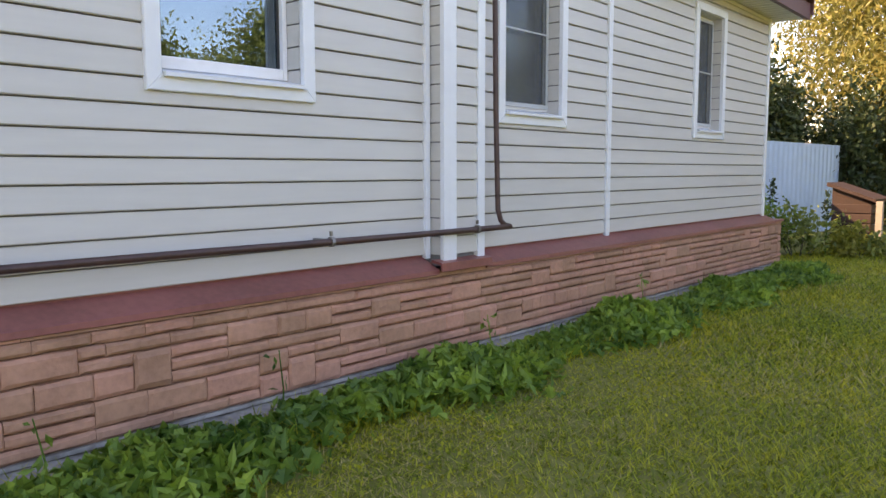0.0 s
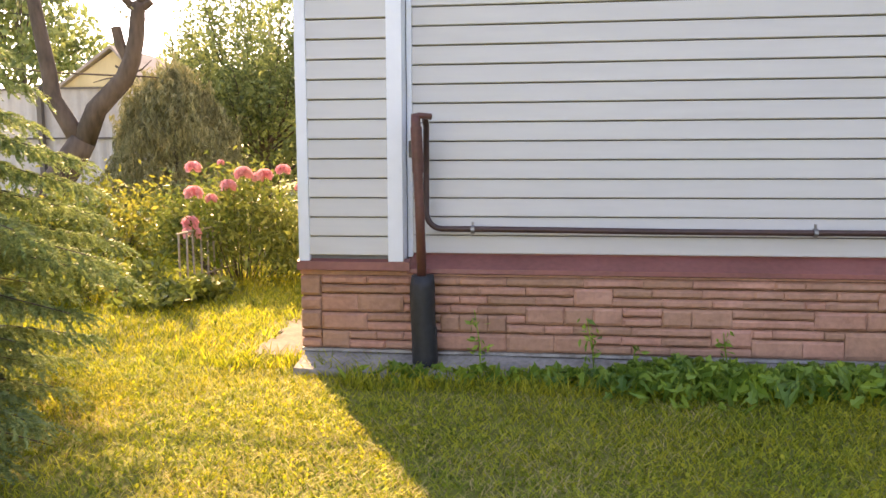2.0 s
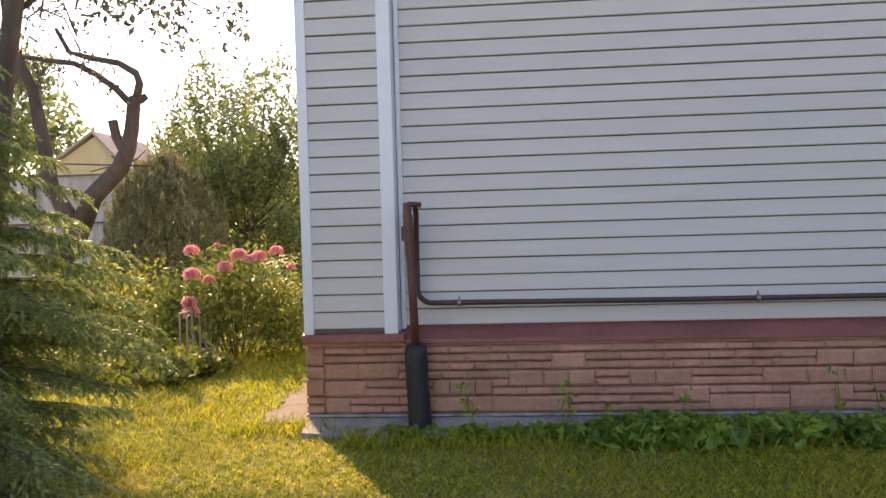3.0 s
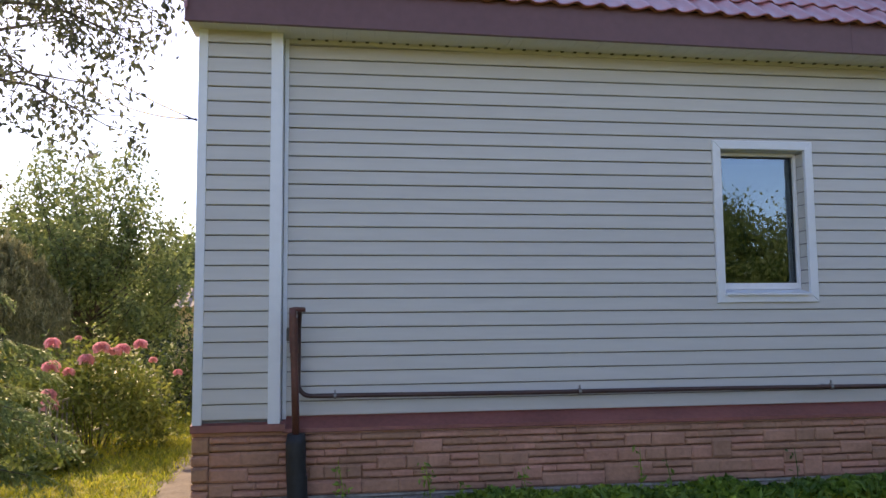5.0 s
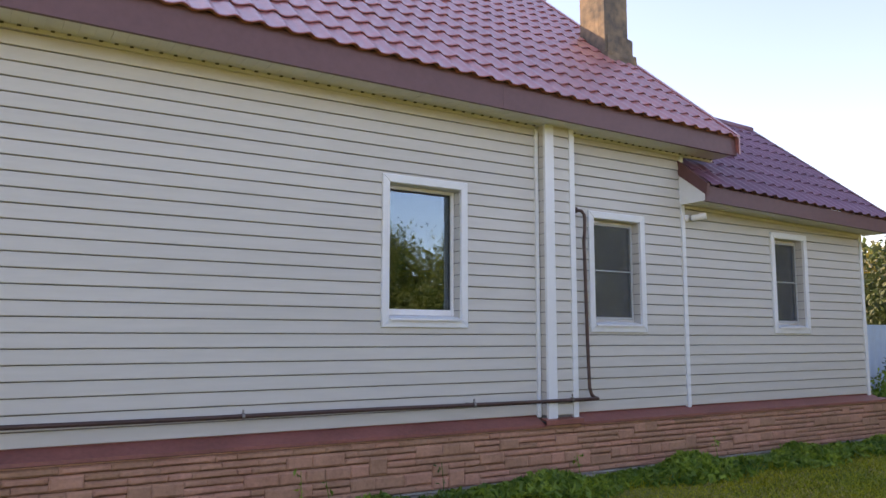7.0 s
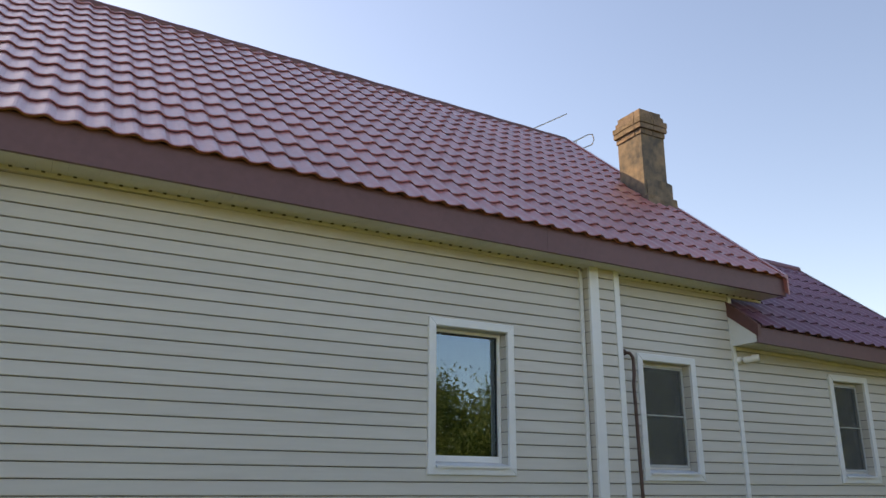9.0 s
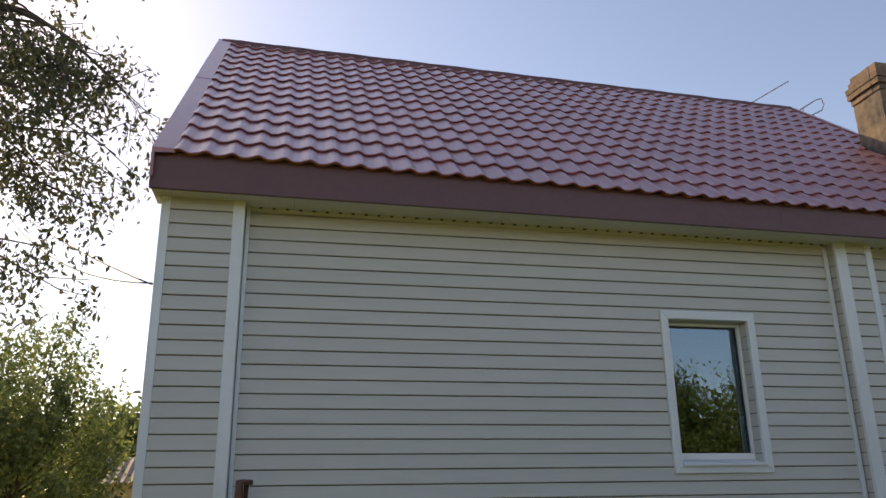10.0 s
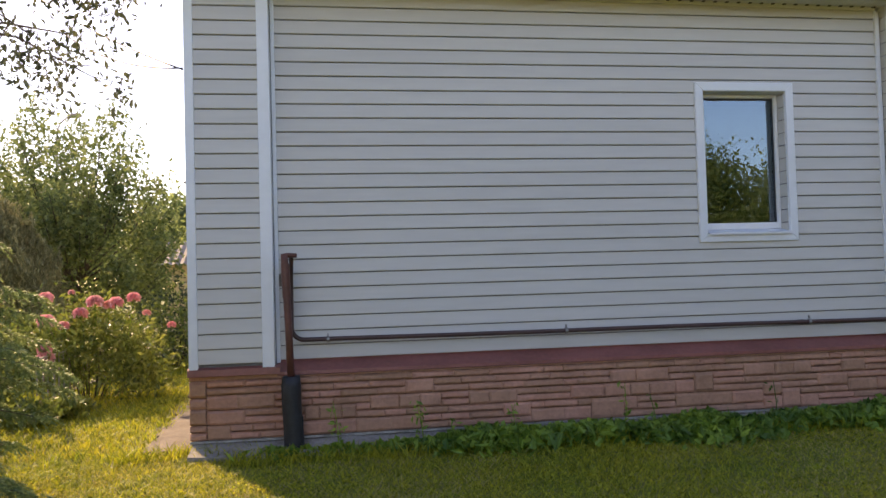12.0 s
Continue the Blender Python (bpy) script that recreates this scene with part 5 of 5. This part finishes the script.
for x0, z0, x1, z1 in ((-12.85, 3.15, -11.05, 4.36), (-11.05, 4.36, -9.95, 3.2)):
    g = [b.verts.new(p) for p in ((x0, 17.4, z0), (x1, 17.4, z1), (x1, 20.8, z1), (x0, 20.8, z0), (x0, 17.4, z0 + 0.09), (x1, 17.4, z1 + 0.09), (x1, 20.8, z1 + 0.09), (x0, 20.8, z0 + 0.09))]
    for f in ((0, 1, 2, 3), (4, 7, 6, 5), (0, 4, 5, 1), (3, 2, 6, 7), (0, 3, 7, 4), (1, 5, 6, 2)):
        b.faces.new([g[i] for i in f])
part("roof", b, M_SLATE, yh)
sh = thing("garden_shed", "small pale shed with grey slate roof", "shed", at=(-1.5, 14.5, GROUND))
part("wall", boxed(-2.95, 0.75, 14.0, 16.0, GROUND, 1.57), M_YELLOW, sh)
for k in range(22):
    x0 = -3.15 + k * 0.19
    b = bmesh.new()
    g = [b.verts.new(p) for p in ((x0, 13.75, 1.54), (x0 + 0.095, 13.75, 1.59), (x0 + 0.19, 13.75, 1.54), (x0 + 0.19, 15.0, 2.14), (x0 + 0.095, 15.0, 2.19), (x0, 15.0, 2.14))]
    b.faces.new((g[0], g[1], g[4], g[5]))
    b.faces.new((g[1], g[2], g[3], g[4]))
    part("roof_sheet", b, M_SLATE, sh)
for x, y, hgt, r in ((-9.0, 24, 4.6, 2.4), (-5.0, 27, 4.2, 2.6), (-17, 22, 8, 3.0), (0.5, 26, 5.5, 2.4), (-22, 16, 7, 3)):
    broad_tree("far_tree", "distant leafy tree beyond the plots", (x, y, GROUND), hgt, r, 0.30, 7000, M_LEAF, 0.14, 0.15, 70, sigma=0.15)

# ---------------------------------------------------------------- beyond the annex
sheet_fence("sheet_fence", "pale blue profiled-metal boundary fence", (11.4, 1.35), (17.8, 1.0), 1.55, M_FENCEW, rails=(0.35, 1.2))
broad_tree("willow_tree", "large yellow-green willow behind the fence", (21.5, -0.2, GROUND), 8.2, 3.0, 0.15, 85000, M_WILLOW, 0.2, 0.05, 150, droop=1.0, sigma=0.19, ratio=0.35)
broad_tree("willow_tree", "large yellow-green willow behind the fence", (22.0, -4.0, GROUND), 7.0, 2.8, 0.18, 16000, M_WILLOW, 0.2, 0.12, 90, droop=1.0, ratio=0.35)
shrub("elder_shrub", "dark leafy shrub hanging over the fence", (17.8, 2.6, GROUND), (1.5, 0.9, 3.3), 0.13, 15000, M_LEAFD, 80)
shrub("elder_shrub", "dark leafy shrub hanging over the fence", (19.0, 0.9, GROUND), (1.1, 0.9, 2.5), 0.13, 9000, M_LEAFD, 54)
shrub("elder_shrub", "dark leafy shrub hanging over the fence", (19.0, 4.8, GROUND), (1.6, 1.2, 3.0), 0.13, 12000, M_LEAFD, 70)
broad_tree("willow_tree", "yellow-green willow beyond the annex", (22.0, 7.4, GROUND), 3.4, 2.4, 0.16, 22000, M_WILLOW, 0.2, 0.05, 110, droop=1.0, sigma=0.17, ratio=0.35)
for x, y, hgt, r in ((27.0, 9.0, 3.8, 2.6), (28.0, 0.0, 6.5, 3.2), (27.0, -5.0, 6.0, 3.0)):
    broad_tree("far_tree", "distant leafy tree beyond the plots", (x, y, GROUND), hgt, r, 0.30, 8000, M_LEAF, 0.14, 0.05, 80, sigma=0.17)
for x, y, sx, sz, m in ((12.7, 0.75, 0.45, 0.75, M_WEED), (12.9, 0.2, 0.45, 0.62, M_BUSH), (13.1, -0.42, 0.3, 0.42, M_BUSHY), (13.3, 1.3, 0.5, 0.95, M_BUSH), (13.4, -1.0, 0.5, 0.5, M_BUSH), (12.3, 1.2, 0.35, 0.5, M_WEED)):
    shrub("border_plant", "green border plant by the boundary fence", (x, y, GROUND), (sx, sx, sz), 0.075, 900, m, 18, "plant", group="border plants by the fence")
for x, y, hgt in ((13.2, 1.0, 1.05), (13.2, 0.65, 1.0), (13.0, -0.1, 0.85)):
    fp = thing("foxglove_spike", "tall dark flower spike in the border", "plant", group="flower spikes in the border", at=(x, y, GROUND))
    part("stem", tube(bmesh.new(), [(x, y, GROUND), (x + 0.02, y, GROUND + hgt)], [0.008, 0.004], 5), M_WEED, fp)
    t = rng.uniform(0.55, 1, 70)
    leaf_mesh("florets", np.stack([x + rng.normal(0, 0.03, 70), y + rng.normal(0, 0.03, 70), GROUND + hgt * t], 1), 0.06, M_LEAFD, fp)
bs = thing("compost_box", "brown wooden compost box with a sloping lid", "box", at=(14.2, -0.35, GROUND))
for k in range(5):
    b = bmesh.new()
    box(b, 13.95, 14.65, -0.40, 0.10, GROUND + 0.13 * k, GROUND + 0.13 * k + 0.12, bevel=0.008)
    part("board", b, M_BOARD, bs)
b = bmesh.new()
g = [b.verts.new(p) for p in ((13.90, -0.46, 0.60), (13.90, 0.16, 0.82), (14.72, 0.16, 0.82), (14.72, -0.46, 0.60), (13.90, -0.46, 0.645), (13.90, 0.16, 0.865), (14.72, 0.16, 0.865), (14.72, -0.46, 0.645))]
for f in ((0, 1, 2, 3), (4, 7, 6, 5), (0, 4, 5, 1), (3, 2, 6, 7), (0, 3, 7, 4), (1, 5, 6, 2)):
    b.faces.new([g[i] for i in f])
part("lid", b, M_BOARD, bs)
b = bmesh.new()
g = [b.verts.new(p) for p in ((13.97, 0.10, 0.5), (13.97, -0.40, 0.58), (13.97, 0.10, 0.81), (14.63, 0.10, 0.5), (14.63, -0.40, 0.58), (14.63, 0.10, 0.81))]
for f in ((0, 1, 2), (3, 5, 4), (0, 2, 5, 3), (0, 3, 4, 1)):
    b.faces.new([g[i] for i in f])
part("side_board", b, M_BOARD, bs)
part("post", boxed(13.86, 13.94, -0.55, -0.47, GROUND, 0.62, bevel=0.005), M_SLATE, bs)

# ---------------------------------------------------------------- trees across the lawn, mirrored in the windows
for x, y, hgt, r in ((6.0, -14.5, 3.7, 1.9), (8.6, -14.0, 4.3, 2.1), (11.4, -14.6, 4.0, 2.2), (14.6, -13.0, 4.7, 2.3), (18.0, -12.0, 4.4, 2.3), (3.2, -16, 3.8, 2.0), (22, -9, 5, 2.6)):
    broad_tree("hedge_tree", "leafy green tree across the lawn", (x, y, GROUND), hgt, r, 0.125, 30000, M_LEAF, 0.1, 0.03, 110, sigma=0.18)

for x, y in ((-18.0, 13.0),):
    up = thing("utility_pole", "grey wooden utility pole beyond the garden", "pole", at=(x, y, GROUND))
    part("shaft", limb([(x, y, GROUND - 0.2), (x, y, 6.3)], 0.08, 0.06, 10), M_SLATE, up, smooth=True)
    part("cross_arm", boxed(x - 0.05, x + 0.05, y - 0.35, y + 0.35, 5.88, 5.97), M_SLATE, up)


def street_lamp(x, y, top):
    sl = thing("street_lamp", "grey street lamp with a curved arm far behind the trees", "street lamp", group="street lamps", at=(x, y, GROUND))
    part("pole", limb([(x, y, GROUND - 0.2), (x, y, top - 0.9)], 0.09, 0.06, 10), M_SLATE, sl, smooth=True)
    part("arm", tube(bmesh.new(), [(x, y, top - 0.92), (x + 0.04, y, top - 0.6), (x + 0.16, y, top - 0.3), (x + 0.36, y, top - 0.1), (x + 0.55, y, top)], 0.035, 8), M_SLATE, sl, smooth=True)
    h = bmesh.new()
    tube(h, [(x + 0.48, y, top - 0.02), (x + 0.62, y, top + 0.03), (x + 0.9, y, top + 0.06), (x + 1.05, y, top + 0.02)], [0.05, 0.11, 0.12, 0.05], 10)
    part("lamp_head", h, M_SLATE, sl, smooth=True)


street_lamp(-10.6, 30.0, 8.5)
street_lamp(-10.15, 55.0, 8.6)
